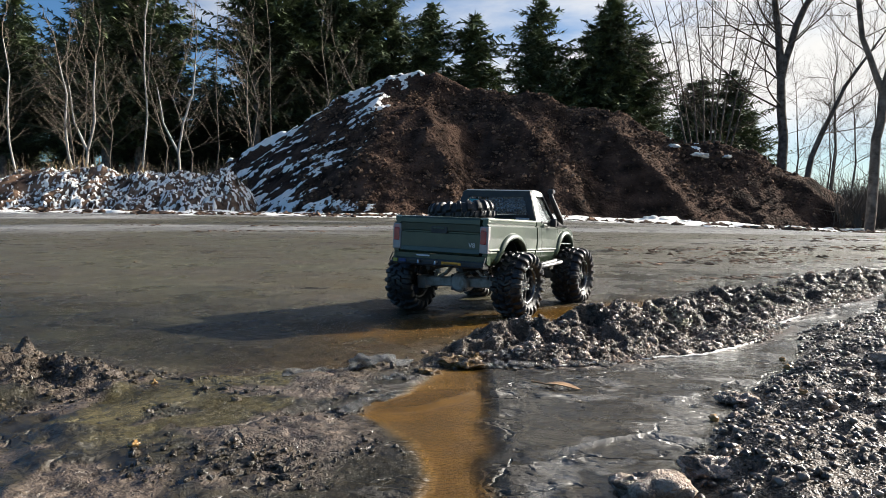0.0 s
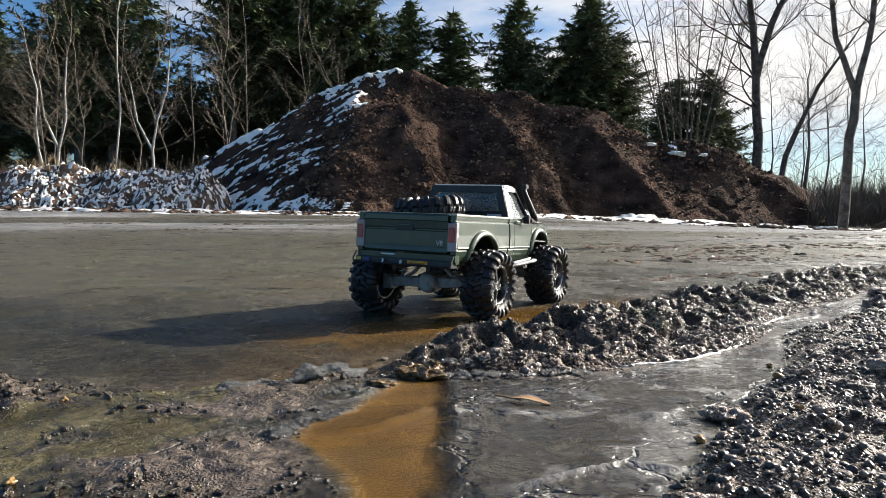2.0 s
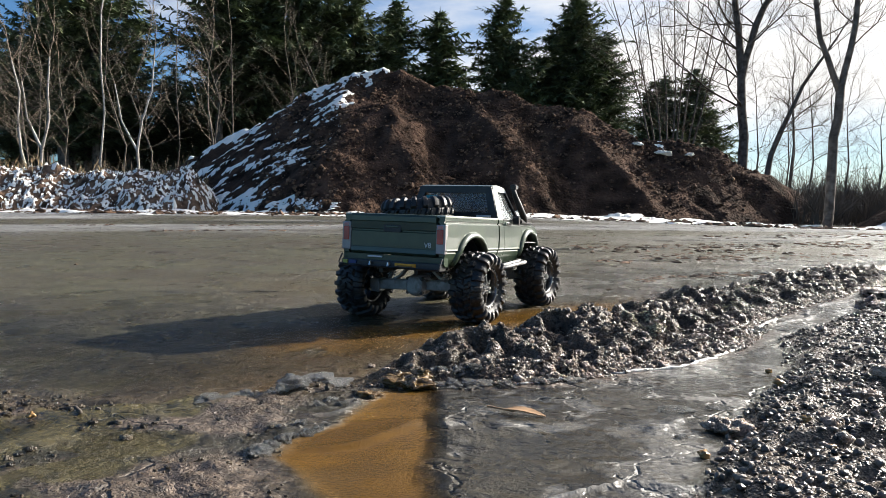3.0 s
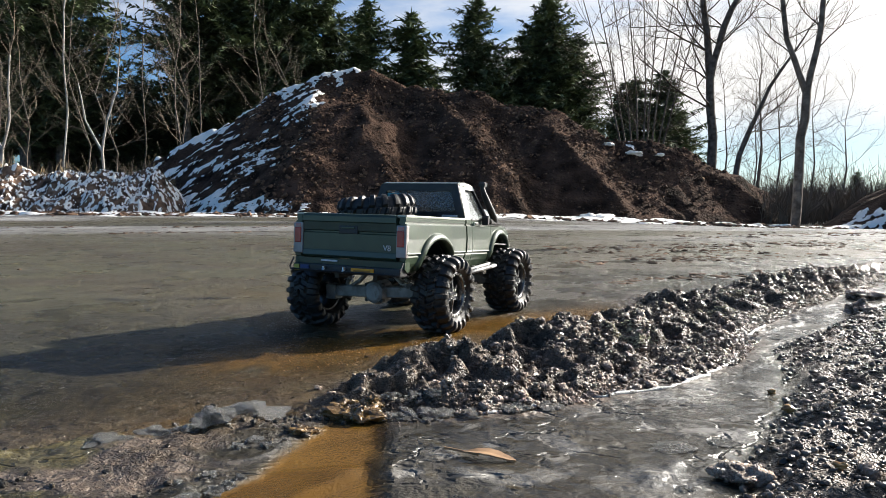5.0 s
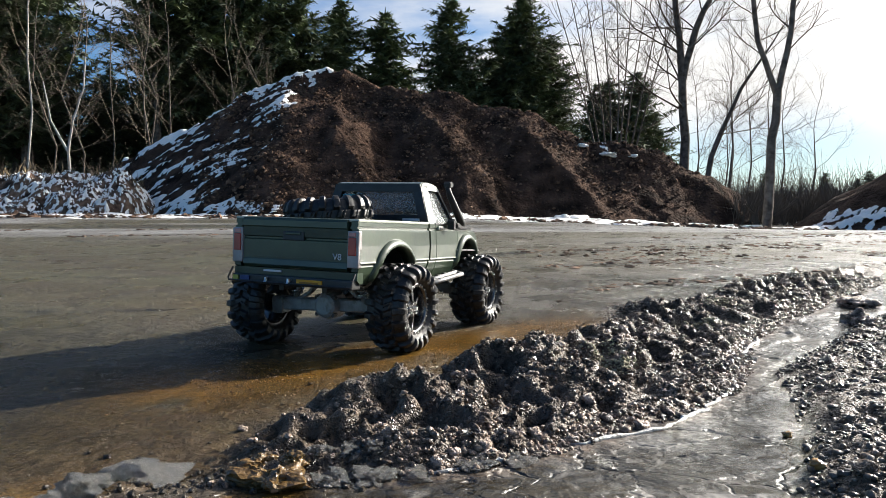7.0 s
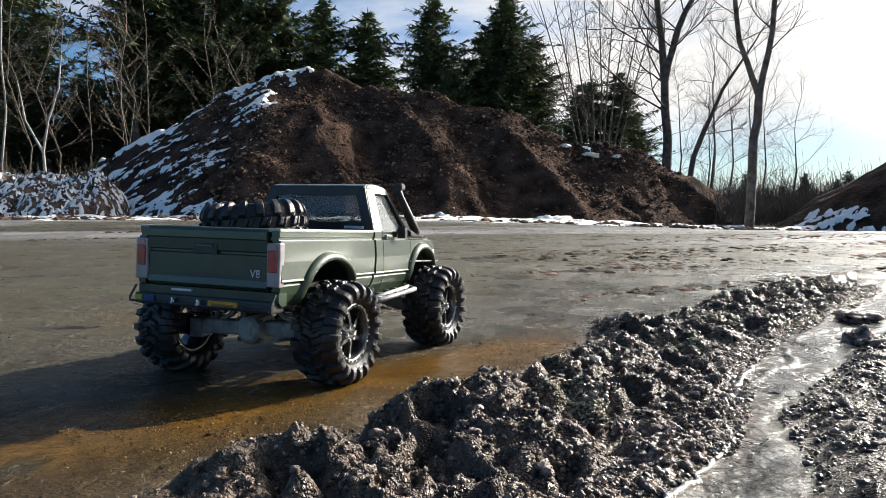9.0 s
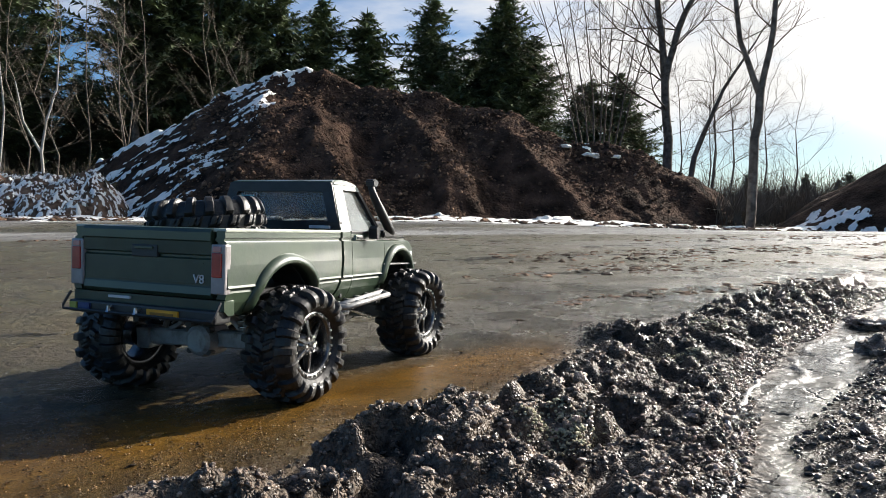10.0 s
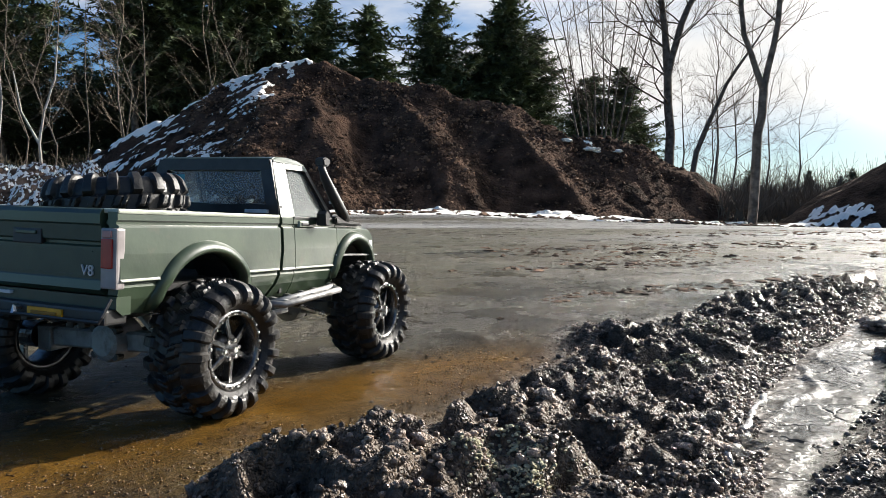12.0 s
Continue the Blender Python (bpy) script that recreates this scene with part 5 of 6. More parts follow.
def flare(bm, yc, zc, ry, rz, s, w):
    """A wheel arch lip: rounded outwards, thick at the top, thinning to its feet."""
    rings = []
    for a in np.linspace(-0.02, math.pi + 0.02, 25):
        k = 0.35 + 0.65 * math.sin(max(0.0, min(math.pi, a))) ** 0.7
        y0, z0 = yc + ry * math.cos(a), zc + rz * math.sin(a)
        dy, dz = math.cos(a), math.sin(a)
        base = w - float(np.interp(z0 + 0.004, SIDE_Z, SIDE_IN))
        ring = []
        for out, rad in ((-0.012, -0.001), (0.0045, -0.001), (0.0066, 0.001), (0.0066, 0.0034), (0.0048, 0.0066), (0.0018, 0.0092), (-0.003, 0.0105)):
            ring.append(bm.verts.new((s * (base + out * (k if out > 0 else 1)), y0 + dy * rad, z0 + dz * rad)))
        rings.append(ring)
    m = len(rings[0])
    for a, b in zip(rings[:-1], rings[1:]):
        for k in range(m):
            bm.faces.new((a[k], a[(k + 1) % m], b[(k + 1) % m], b[k]))
    bm.faces.new(rings[0][::-1]), bm.faces.new(rings[-1])
    bmesh.ops.recalc_face_normals(bm, faces=bm.faces)
    return bm


def liner(bm, yc, zc, ry, rz, s):
    """A thin half-round shell inside a wheel arch."""
    prism(bm, arch(yc, zc, ry + 0.001, rz + 0.001, 14) + arch(yc, zc, ry - 0.001, rz - 0.001, 14)[::-1], s * 0.045, s * 0.084)
    return bm


REAR_Y, FRONT_Y = -0.145, 0.125
REAR_ARCH, FRONT_ARCH = (-0.1325, 0.105, 0.0525, 0.045), (0.1155, 0.116, 0.040, 0.0425)


def make_bed(T, W):
    front = [(-0.0285, 0.182), (-0.0285, 0.15), (-0.0315, 0.13), (-0.036, 0.115), (-0.043, 0.1005)]
    for s in (-1, 1):
        bm = bmesh.new()
        prof = [(-0.227, 0.119), (-0.227, 0.182)] + front + [(-0.078, 0.1005)] + arch(*REAR_ARCH)[1:-1] + [(-0.187, 0.1005), (-0.213, 0.1045)]
        side_panel(bm, prof, s, W, 0.010)
        side = panel("bed_side", bm, PAINT, T)
        bm = bmesh.new()
        bx(bm, s * (W - 0.019), s * (W - 0.003), -0.227, -0.0285, 0.1805, 0.1842, 0.0012)
        panel("bed_rail", bm, PALE_EDGE, T, "bed rail with its sun highlight as a pale colour")
        panel("wheel_arch", flare(bmesh.new(), *REAR_ARCH, s, W), PAINT, T, "rounded olive wheel arch", True)
        panel("wheel_liner", liner(bmesh.new(), *REAR_ARCH, s), PLASTIC, T, "black wheel arch liner")
        # added strips: the bright highlight along the crease, as pale colour
        for y0, y1 in ((-0.2265, -0.1885), (-0.0775, -0.0325)):
            bm = bmesh.new()
            bar(bm, (s * (W + 0.0004), y0, 0.1296), (s * (W + 0.0004), y1, 0.1296), 0.0014, 0.0012, 0.0003)
            panel("crease_highlight", bm, PALE_EDGE, T, "crease line with its highlight as a pale colour")
        bm = bmesh.new()
        bx(bm, s * 0.0815, s * (W - 0.0005), -0.2305, -0.222, 0.1235, 0.1695, 0.0016)
        lamp = panel("tail_lamp", bm, LAMP, T, "tail lamp with a milky housing and red lens")
        bm = bmesh.new()
        bx(bm, s * 0.0835, s * 0.0945, -0.2322, -0.230, 0.139, 0.1615, 0.001)
        panel("lens", bm, RED, lamp, "red lens")
        bm = bmesh.new()
        bx(bm, s * 0.0845, s * 0.0935, -0.2320, -0.2298, 0.1622, 0.1675, 0.0008)
        panel("upper_lens", bm, PINK, lamp, "pale pink upper lens")
    bm = bmesh.new()
    bx(bm, -0.089, 0.089, -0.218, -0.029, 0.118, 0.124)
    panel("bed_floor", bm, PLASTIC, T)
    bm = bmesh.new()
    bx(bm, -0.088, 0.088, -0.036, -0.0295, 0.124, 0.1805, 0.001)
    panel("bed_front", bm, PAINT, T)
    bm = bmesh.new()
    prism(bm, [(-0.218, 0.1185), (-0.2255, 0.1185), (-0.2292, 0.1222), (-0.2285, 0.1290), (-0.2280, 0.1300), (-0.2280, 0.1545), (-0.2262, 0.1560), (-0.2262, 0.1580), (-0.2288, 0.1595),
               (-0.2294, 0.1710), (-0.2306, 0.1725), (-0.2306, 0.1800), (-0.2290, 0.1832), (-0.2240, 0.1842), (-0.218, 0.1832)], -0.0808, 0.0808)
    gate = panel("tailgate", bm, PAINT, T, "dark green tailgate with a pressed groove")
    bm = bmesh.new()
    bx(bm, -0.0165, 0.0165, -0.2300, -0.2255, 0.1545, 0.1665, 0.001)
    panel("handle", bm, PLASTIC, gate, "black recessed handle")
    bm = bmesh.new()
    bx(bm, -0.0115, 0.0115, -0.2312, -0.2285, 0.1620, 0.1652, 0.0008)
    panel("handle_lip", bm, PAINT, gate)
    for z, t in ((0.1325, 0.0009), (0.1512, 0.0009)):
        bm = bmesh.new()
        bar(bm, (-0.071, -0.2281, z), (0.071, -0.2281, z), 0.0012, t)
        panel("pressed_line", bm, PAINT, gate)
    cu = bpy.data.curves.new("badge", "FONT")
    cu.body, cu.size, cu.extrude, cu.align_x = "V8", 0.0118, 0.0006, "CENTER"
    tmp = new("badge_text", cu)
    me = bpy.data.meshes.new_from_object(tmp.evaluated_get(bpy.context.evaluated_depsgraph_get()))
    bpy.data.objects.remove(tmp)
    me.name = "badge"
    me.materials.clear()
    me.materials.append(CLEAR)
    badge = tagged(new("badge", me), "white raised V8 letters")
    badge.parent = gate
    badge.matrix_local = SLOPE @ pose(0.066, -0.2285, 0.1325, 90, 0, 0)
    bm = bmesh.new()
    prism(bm, [(-0.214, 0.1035), (-0.222, 0.1035), (-0.2275, 0.108), (-0.2275, 0.1175), (-0.214, 0.1175)], -0.0955, 0.0955)
    valance = panel("valance", bm, PAINT, T, "dark olive strip under the tailgate")
    bm = bmesh.new()
    bx(bm, -0.046, -0.018, -0.2305, -0.2272, 0.1128, 0.1155, 0.0005)
    panel("name_bar", bm, CLEAR, valance, "thin pale metal strip")


def make_bumper(T):
    bm = bmesh.new()
    bx(bm, -0.093, 0.093, -0.236, -0.215, 0.0965, 0.1085, 0.002)
    bumper = panel("rear_bumper", bm, PLASTIC, T, "black rear bumper")
    for nm, x0, x1, z0, z1, mat, lab in (("amber_plate", 0.012, 0.050, 0.0985, 0.1058, AMBER, "amber plate with a dark bar"), ("yellow_plate", -0.090, -0.081, 0.098, 0.1065, YELLOW, "small yellow sticker"),
                                         ("blue_plate", -0.078, -0.063, 0.098, 0.1065, BLUE, "small blue sticker")):
        bm = bmesh.new()
        bx(bm, x0, x1, -0.2378, -0.2352, z0, z1)
        panel(nm, bm, mat, bumper, lab)
    bm = bmesh.new()
    bx(bm, 0.017, 0.045, -0.2386, -0.2376, 0.1010, 0.1032)
    panel("plate_bar", bm, BROWNBAR, bumper, "dark bar of small writing")
    for x in (-0.034, 0.001):
        bm = bmesh.new()
        rod(bm, [(x, -0.2355, 0.1045), (x, -0.2395, 0.1045), (x, -0.241, 0.0995)], 0.0026, 8)
        panel("hook", bm, STEEL, bumper, "bright metal hook")
    bm = bmesh.new()
    rod(bm, [(-0.095, -0.232, 0.1165), (-0.0955, -0.2405, 0.1035), (-0.094, -0.2415, 0.100), (0.094, -0.2415, 0.100), (0.0955, -0.2405, 0.1035), (0.095, -0.232, 0.1165)], 0.0013, 6)
    panel("guard_wire", bm, PLASTIC, bumper, "thin black guard bar")


def make_cab(T, W):
    rear = [(-0.0235, 0.182), (-0.0235, 0.15), (-0.0265, 0.13), (-0.031, 0.115), (-0.038, 0.1005)]
    for s in (-1, 1):
        bm = bmesh.new()
        side_panel(bm, rear[::-1] + [(-0.0050, 0.182), (-0.0050, 0.1005)], s, W, 0.006)
        panel("cab_corner", bm, PAINT, T)
        bm = bmesh.new()
        side_panel(bm, [(-0.0040, 0.1005), (-0.0040, 0.182), (0.0765, 0.182), (0.0765, 0.1245), (0.064, 0.1005)], s, W, 0.006)
        door = panel("door", bm, PAINT, T, "olive cab door with a pale crease")
        # the crease's highlight carried on along the door in pale colour
        bm = bmesh.new()
        bar(bm, (s * (W + 0.0004), -0.003, 0.1296), (s * (W + 0.0004), 0.0755, 0.1296), 0.0014, 0.0012, 0.0003)
        panel("door_crease", bm, PALE_EDGE, door, "crease line with its highlight as a pale colour")
        bm = bmesh.new()
        bx(bm, s * (W - 0.007), s * (W - 0.0012), 0.004, 0.021, 0.1722, 0.1788, 0.0012)
        panel("handle_surround", bm, PALE_EDGE, door, "pale handle surround")
        bm = bmesh.new()
        bx(bm, s * (W - 0.0055), s * (W - 0.0002), 0.0065, 0.0195, 0.1738, 0.1772, 0.0008)
        panel("door_handle", bm, PLASTIC, door, "black door handle")
        # pillars: broad at the back, thin and raked at the front
        bm = bmesh.new()
        prism(bm, [(-0.0235, 0.181), (-0.0165, 0.2315), (0.003, 0.2315), (0.0005, 0.181)], s * 0.0872, s * 0.0932, (0.181, 0.35))
        panel("rear_pillar", bm, PAINT, T, "broad cab corner pillar")
        bm = bmesh.new()
        prism(bm, [(0.070, 0.1805), (0.0345, 0.2315), (0.040, 0.2315), (0.0775, 0.1805)], s * 0.0872, s * 0.0932, (0.181, 0.35))
        panel("front_pillar", bm, PLASTIC, T, "raked black windscreen pillar")
        bm = bmesh.new()
        prism(bm, [(0.0, 0.2265), (0.0, 0.2315), (0.039, 0.2315), (0.0425, 0.2265)], s * 0.0872, s * 0.0936, (0.181, 0.35))
        panel("drip_rail", bm, PALE_EDGE, T, "pale rail over the side window")
        bm = bmesh.new()
        prism(bm, [(0.0, 0.181), (0.0025, 0.2275), (0.038, 0.2275), (0.0705, 0.181)], s * 0.0890, s * 0.0900, (0.181, 0.35))
        panel("side_window", bm, GLASS, T, "dark tinted side window")
        bm = bmesh.new()
        bx(bm, s * (W - 0.0075), s * (W - 0.0035), -0.003, 0.0755, 0.1800, 0.1832, 0.0006)
        panel("window_sill", bm, PLASTIC, door, "black window seal")
        bm = bmesh.new()
        prism(bm, [(0.036, 0.174), (0.034, 0.187), (0.0385, 0.191), (0.043, 0.187), (0.042, 0.174)], s * (W - 0.002), s * (W + 0.010))
        bar(bm, (s * (W - 0.008), 0.046, 0.183), (s * (W + 0.002), 0.040, 0.183), 0.004, 0.003)
        bmesh.ops.bevel(bm, geom=[e for e in bm.edges if e.calc_face_angle(0) > 1.0], offset=0.0008, segments=1, affect="EDGES")
        panel("mirror", bm, PLASTIC, T, "black door mirror")
    bm = bmesh.new()
    bx(bm, -0.0915, 0.0915, -0.0215, -0.017, 0.104, 0.1835, 0.001)
    panel("cab_rear", bm, PLASTIC, T, "black cab back wall")
    bm = bmesh.new()
    for s in (-1, 1):
        bar(bm, (s * 0.0835, -0.0210, 0.1835), (s * 0.0680, -0.0160, 0.2305), 0.014, 0.006)
    bar(bm, (-0.0735, -0.0165, 0.2285), (0.0735, -0.0165, 0.2285), 0.007, 0.010)
    bar(bm, (-0.090, -0.0210, 0.1865), (0.090, -0.0210, 0.1865), 0.006, 0.012)
    panel("rear_window_frame", bm, PLASTIC, T, "broad black rear window frame")
    bm = bmesh.new()
    prism(bm, [(-0.0195, 0.188), (-0.0155, 0.2275), (-0.0145, 0.2275), (-0.0185, 0.188)], -0.078, 0.078, (0.188, 0.30))
    panel("rear_window", bm, GLASS, T, "tinted rear window")
    bm = bmesh.new()
    prism(bm, [(-0.0186, 0.2085), (-0.0176, 0.2195), (-0.0170, 0.2195), (-0.0180, 0.2085)], -0.062, -0.040)
    panel("window_sticker", bm, TEAL, T, "small teal sticker")
    bm = bmesh.new()
    bx(bm, 0.050, 0.078, -0.0275, -0.0238, 0.1855, 0.1892, 0.0006)
    panel("cab_strip", bm, CLEAR, T, "pale strip under the rear window")
    bm = bmesh.new()
    prism(bm, [(0.0370, 0.2315), (0.0745, 0.1805), (0.0757, 0.1805), (0.0382, 0.2315)], -0.0900, 0.0900, (0.181, 0.33))
    panel("windscreen", bm, GLASS, T, "tinted windscreen")
    bm = bmesh.new()
    prism(bm, [(-0.0185, 0.2305), (-0.0165, 0.2345), (-0.006, 0.2368), (0.012, 0.2374), (0.028, 0.2362), (0.038, 0.2335), (0.0425, 0.2300)], -0.0772, 0.0772, (0.2325, 1.1))
    bmesh.ops.bevel(bm, geom=[e for e in bm.edges if e.calc_face_angle(0) > 0.6], offset=0.0014, segments=2, affect="EDGES")
    panel("roof", bm, PAINT, T, "olive cab roof")
    bm = bmesh.new()
    bx(bm, -0.088, 0.088, -0.016, 0.074, 0.106, 0.15)
    for x in (-0.04, 0.04):
        bx(bm, x - 0.024, x + 0.024, 0.004, 0.016, 0.15, 0.196, 0.004)
    panel("cabin_interior", bm, PLASTIC, T, "black cabin with two seat backs")


def make_nose(T, W):
    bm = bmesh.new()
    prism(bm, [(0.0775, 0.15), (0.0775, 0.1795), (0.11, 0.1785), (0.140, 0.1745), (0.155, 0.1685), (0.160, 0.160), (0.160, 0.15)], -0.086, 0.086)
    bmesh.ops.bevel(bm, geom=[e for e in bm.edges if e.calc_face_angle(0) > 1.0], offset=0.003, segments=2, affect="EDGES")
    panel("bonnet", bm, PAINT, T)
    for s in (-1, 1):
        bm = bmesh.new()
        prof = [(0.0665, 0.1025), (0.0775, 0.122), (0.0775, 0.1785), (0.11, 0.1775), (0.138, 0.174), (0.153, 0.168), (0.1595, 0.160), (0.1615, 0.128), (0.1575, 0.117)] + arch(*FRONT_ARCH, 14)[1:-1] + [(0.0745, 0.112)]
        side_panel(bm, prof, s, W, 0.008)
        wing = panel("front_wing", bm, PAINT, T)
        panel("wheel_arch", flare(bmesh.new(), *FRONT_ARCH, s, W), PAINT, T, "rounded olive wheel arch", True)
        panel("wheel_liner", liner(bmesh.new(), *FRONT_ARCH, s), PLASTIC, T, "black wheel arch liner")
        bm = bmesh.new()
        bx(bm, s * (W - 0.004), s * (W - 0.0005), 0.150, 0.158, 0.150, 0.157, 0.0008)
        panel("side_marker", bm, CLEAR, wing, "clear side marker")
        bm = bmesh.new()
        bar(bm, (s * 0.096, 0.072, 0.1415), (s * 0.096, 0.168, 0.1395), 0.008, 0.0018)
        panel("arch_edge", bm, CAST, T, "pale strip under the front arch")
    bm = bmesh.new()
    bx(bm, -0.088, 0.088, 0.152, 0.1625, 0.118, 0.158, 0.002)
    panel("grille", bm, PLASTIC, T, "black grille")
    bm = bmesh.new()
    bx(bm, -0.094, 0.094, 0.156, 0.172, 0.100, 0.116, 0.003)
    panel("front_bumper", bm, PLASTIC, T, "black front bumper")
    # snorkel: a flat box on the wing, then a thick pipe up the pillar
    bm = bmesh.new()
    prism(bm, [(0.072, 0.1765), (0.070, 0.184), (0.076, 0.1855), (0.090, 0.1815), (0.118, 0.1795), (0.130, 0.1770), (0.131, 0.1745)], 0.0875, 0.0995)
    bmesh.ops.bevel(bm, geom=[e for e in bm.edges if e.calc_face_angle(0) > 0.9], offset=0.0015, segments=2, affect="EDGES")
    panel("snorkel_base", bm, PLASTIC, T, "black snorkel box on the wing")
    bm = bmesh.new()
    rod(bm, [(0.0960, 0.098, 0.1815), (0.0965, 0.091, 0.1860), (0.0960, 0.0835, 0.194), (0.092, 0.0715, 0.212), (0.0875, 0.0625, 0.228), (0.0855, 0.0600, 0.2385), (0.0855, 0.0600, 0.242)], 0.005, 12,
        [0.0050, 0.0062, 0.0064, 0.0060, 0.0052, 0.0044, 0.0042])
    panel("snorkel_pipe", bm, PLASTIC, T, "black snorkel pipe", True)
    bm = bmesh.new()
    prism(bm, [(0.0545, 0.2405), (0.0535, 0.2480), (0.0575, 0.2505), (0.0665, 0.2495), (0.0685, 0.2455), (0.0655, 0.2405)], 0.0795, 0.0915)
    bmesh.ops.bevel(bm, geom=[e for e in bm.edges if e.calc_face_angle(0) > 0.6], offset=0.0014, segments=2, affect="EDGES")
    panel("snorkel_head", bm, PLASTIC, T, "black snorkel air intake")
    for y, z in ((0.080, 0.199), (0.0710, 0.2135)):
        bm = bmesh.new()
        bx(bm, 0.0865, 0.0985 - 0.3 * (z - 0.2), y - 0.006, y + 0.006, z, z + 0.0035, 0.0008)
        panel("snorkel_clip", bm, STEEL, T, "bright clamp")


def make_chassis(T, wheel_z):
    for s in (-1, 1):
        bm = bmesh.new()
        rod(bm, [(s * 0.094, -0.062, 0.089), (s * 0.117, -0.052, 0.087), (s * 0.118, 0.046, 0.089), (s * 0.096, 0.058, 0.091)], 0.0034, 8)
        rod(bm, [(s * 0.105, -0.056, 0.0885), (s * 0.105, 0.054, 0.0905)], 0.0034, 8)
        for y in (-0.04, -0.015, 0.01, 0.035):
            bar(bm, (s * 0.09, y, 0.0895), (s * 0.118, y, 0.0875), 0.006, 0.003)
        part("side_step", bm, CAST, T, "pale grey tubular side step", smooth=True)
        bm = bmesh.new()
        rod(bm, [(s * 0.086, -0.066, 0.082), (s * 0.108, -0.062, 0.079), (s * 0.110, -0.040, 0.080)], 0.003, 8)
        part("step_arm", bm, CAST, T, "pale grey bent tube under the step", smooth=True)
        bm = bmesh.new()
        bx(bm, s * 0.030, s * 0.038, -0.212, 0.155, 0.086, 0.100, 0.001)
        part("chassis_rail", bm, PLASTIC, T)
    bm = bmesh.new()
    bx(bm, -0.03, 0.03, -0.03, 0.03, 0.073, 0.094, 0.003)
    part("gearbox", bm, PLASTIC, T)
    for y, sg in ((REAR_Y, -1), (FRONT_Y, 1)):
        zl, zr = wheel_z[(-1, y)], wheel_z[(1, y)]
        zc = (zl + zr) / 2
        bm = bmesh.new()
        bar(bm, (-0.098, y, zl), (0.098, y, zr), 0.015, 0.018, 0.002)
        for s, z in ((-1, zl), (1, zr)):
            bx(bm, s * 0.076, s * 0.094, y - 0.011, y + 0.011, z - 0.013, z + 0.011, 0.002)
        axle = part("axle", bm, CAST, T, "grey cast axle housing")
        bm = bmesh.new()
        rod(bm, [(0.0, y + sg * 0.019, zc), (0.0, y + sg * 0.0165, zc), (0.0, y + sg * 0.008, zc), (0.0, y - sg * 0.012, zc), (0.0, y - sg * 0.022, zc)], 0.02, 16, [0.012, 0.0165, 0.0195, 0.0195, 0.009])
        part("differential", bm, CAST, axle, "round grey differential cover")
        for k in range(4):
            a = 2 * math.pi * (k + 0.5) / 4
            bm = bmesh.new()
            rod(bm, [(0.0185 * math.cos(a), y + sg * 0.009, zc + 0.0165 * math.sin(a)), (0.0185 * math.cos(a), y + sg * 0.0165, zc + 0.0165 * math.sin(a))], 0.0034, 8)
            part("cover_bolt", bm, PLASTIC, axle)
        bm = bmesh.new()
        pts = [(-0.052, y, zl + 0.010), (-0.036, y, zc + 0.014), (-0.022, y, zc + 0.029), (0.026, y, zc + 0.029), (0.044, y, zc + 0.014), (0.060, y, zr + 0.010)]
        for a, b in zip(pts[:-1], pts[1:]):
            bar(bm, a, b, 0.010, 0.005, 0.001)
        part("axle_truss", bm, CAST, axle, "grey arched axle truss")
        for s in (-1, 1):
            bm = bmesh.new()
            top, low = Vector((s * 0.042, y - sg * 0.004, 0.119)), Vector((s * 0.056, y + sg * 0.006, zc + 0.008))
            rod(bm, [low, low.lerp(top, 0.55)], 0.0032, 8)
            rod(bm, [low.lerp(top, 0.45), top], 0.0052, 10)
            part("shock_absorber", bm, CAST, axle, "grey shock absorber", smooth=True)
            bm = bmesh.new()
            rod(bm, [low.lerp(top, 0.1 + 0.8 * i / 56) + Vector((0.0075 * math.cos(i * 0.785), 0.0075 * math.sin(i * 0.785), 0)) for i in range(57)], 0.0011, 5)
            part("spring", bm, STEEL, axle, "thin steel coil spring", smooth=True)
            bm = bmesh.new()
            rod(bm, [(s * 0.052, y - sg * 0.004, zc - 0.007), (s * 0.034, y - sg * 0.10, 0.080)], 0.003, 8)
            part("link", bm, STEEL, axle, "bright steel suspension link", smooth=True)
        bm = bmesh.new()
        rod(bm, [(0.0, y - sg * 0.018, zc), (0.0, sg * 0.03, 0.080)], 0.0042, 8)
        part("drive_shaft", bm, PLASTIC, T, smooth=True)
        for s in (-1, 1):
            add_wheel(T, s, y, wheel_z[(s, y)])


TRUCK_POSE = pose(0.548, 1.566, 0.0136, 0.9, 1.2, -27.6)


def make_truck():
    T = tagged(new("pickup_truck"), "small-scale olive green pickup truck model with muddy oversized tyres", "model truck")
    W = 0.0985
    # each wheel finds its own height on the uneven mud
    wheel_z = {}
    for s in (-1, 1):
        for y in (REAR_Y, FRONT_Y):
            p = TRUCK_POSE @ Vector((s * 0.113, y, 0))
            q = [TRUCK_POSE @ Vector((s * 0.113 + dx, y + dy, 0)) for dx in (-0.02, 0, 0.02) for dy in (-0.012, 0, 0.012)]
            wheel_z[(s, y)] = max(ground_at(v.x, v.y) for v in q) - p.z + TYRE_R - 0.0025
    make_bed(T, W)
    make_bumper(T)
    make_cab(T, W)
    make_nose(T, W)
    make_chassis(T, wheel_z)
    # spare tyre lying in the bed
    sp = tagged(new("spare_tyre"), "spare muddy off-road tyre lying in the truck bed", "tyre")
    add_tyre(sp, "tyre_body")
    bm = bmesh.new()
    revolve(bm, [(-0.019, 0.0352), (0.019, 0.0352), (0.019, 0.029), (-0.019, 0.029)], 32)
    part("rim", bm, RIMMAT, sp)
    return T, sp


truck, spare = make_truck()
truck.matrix_world = TRUCK_POSE
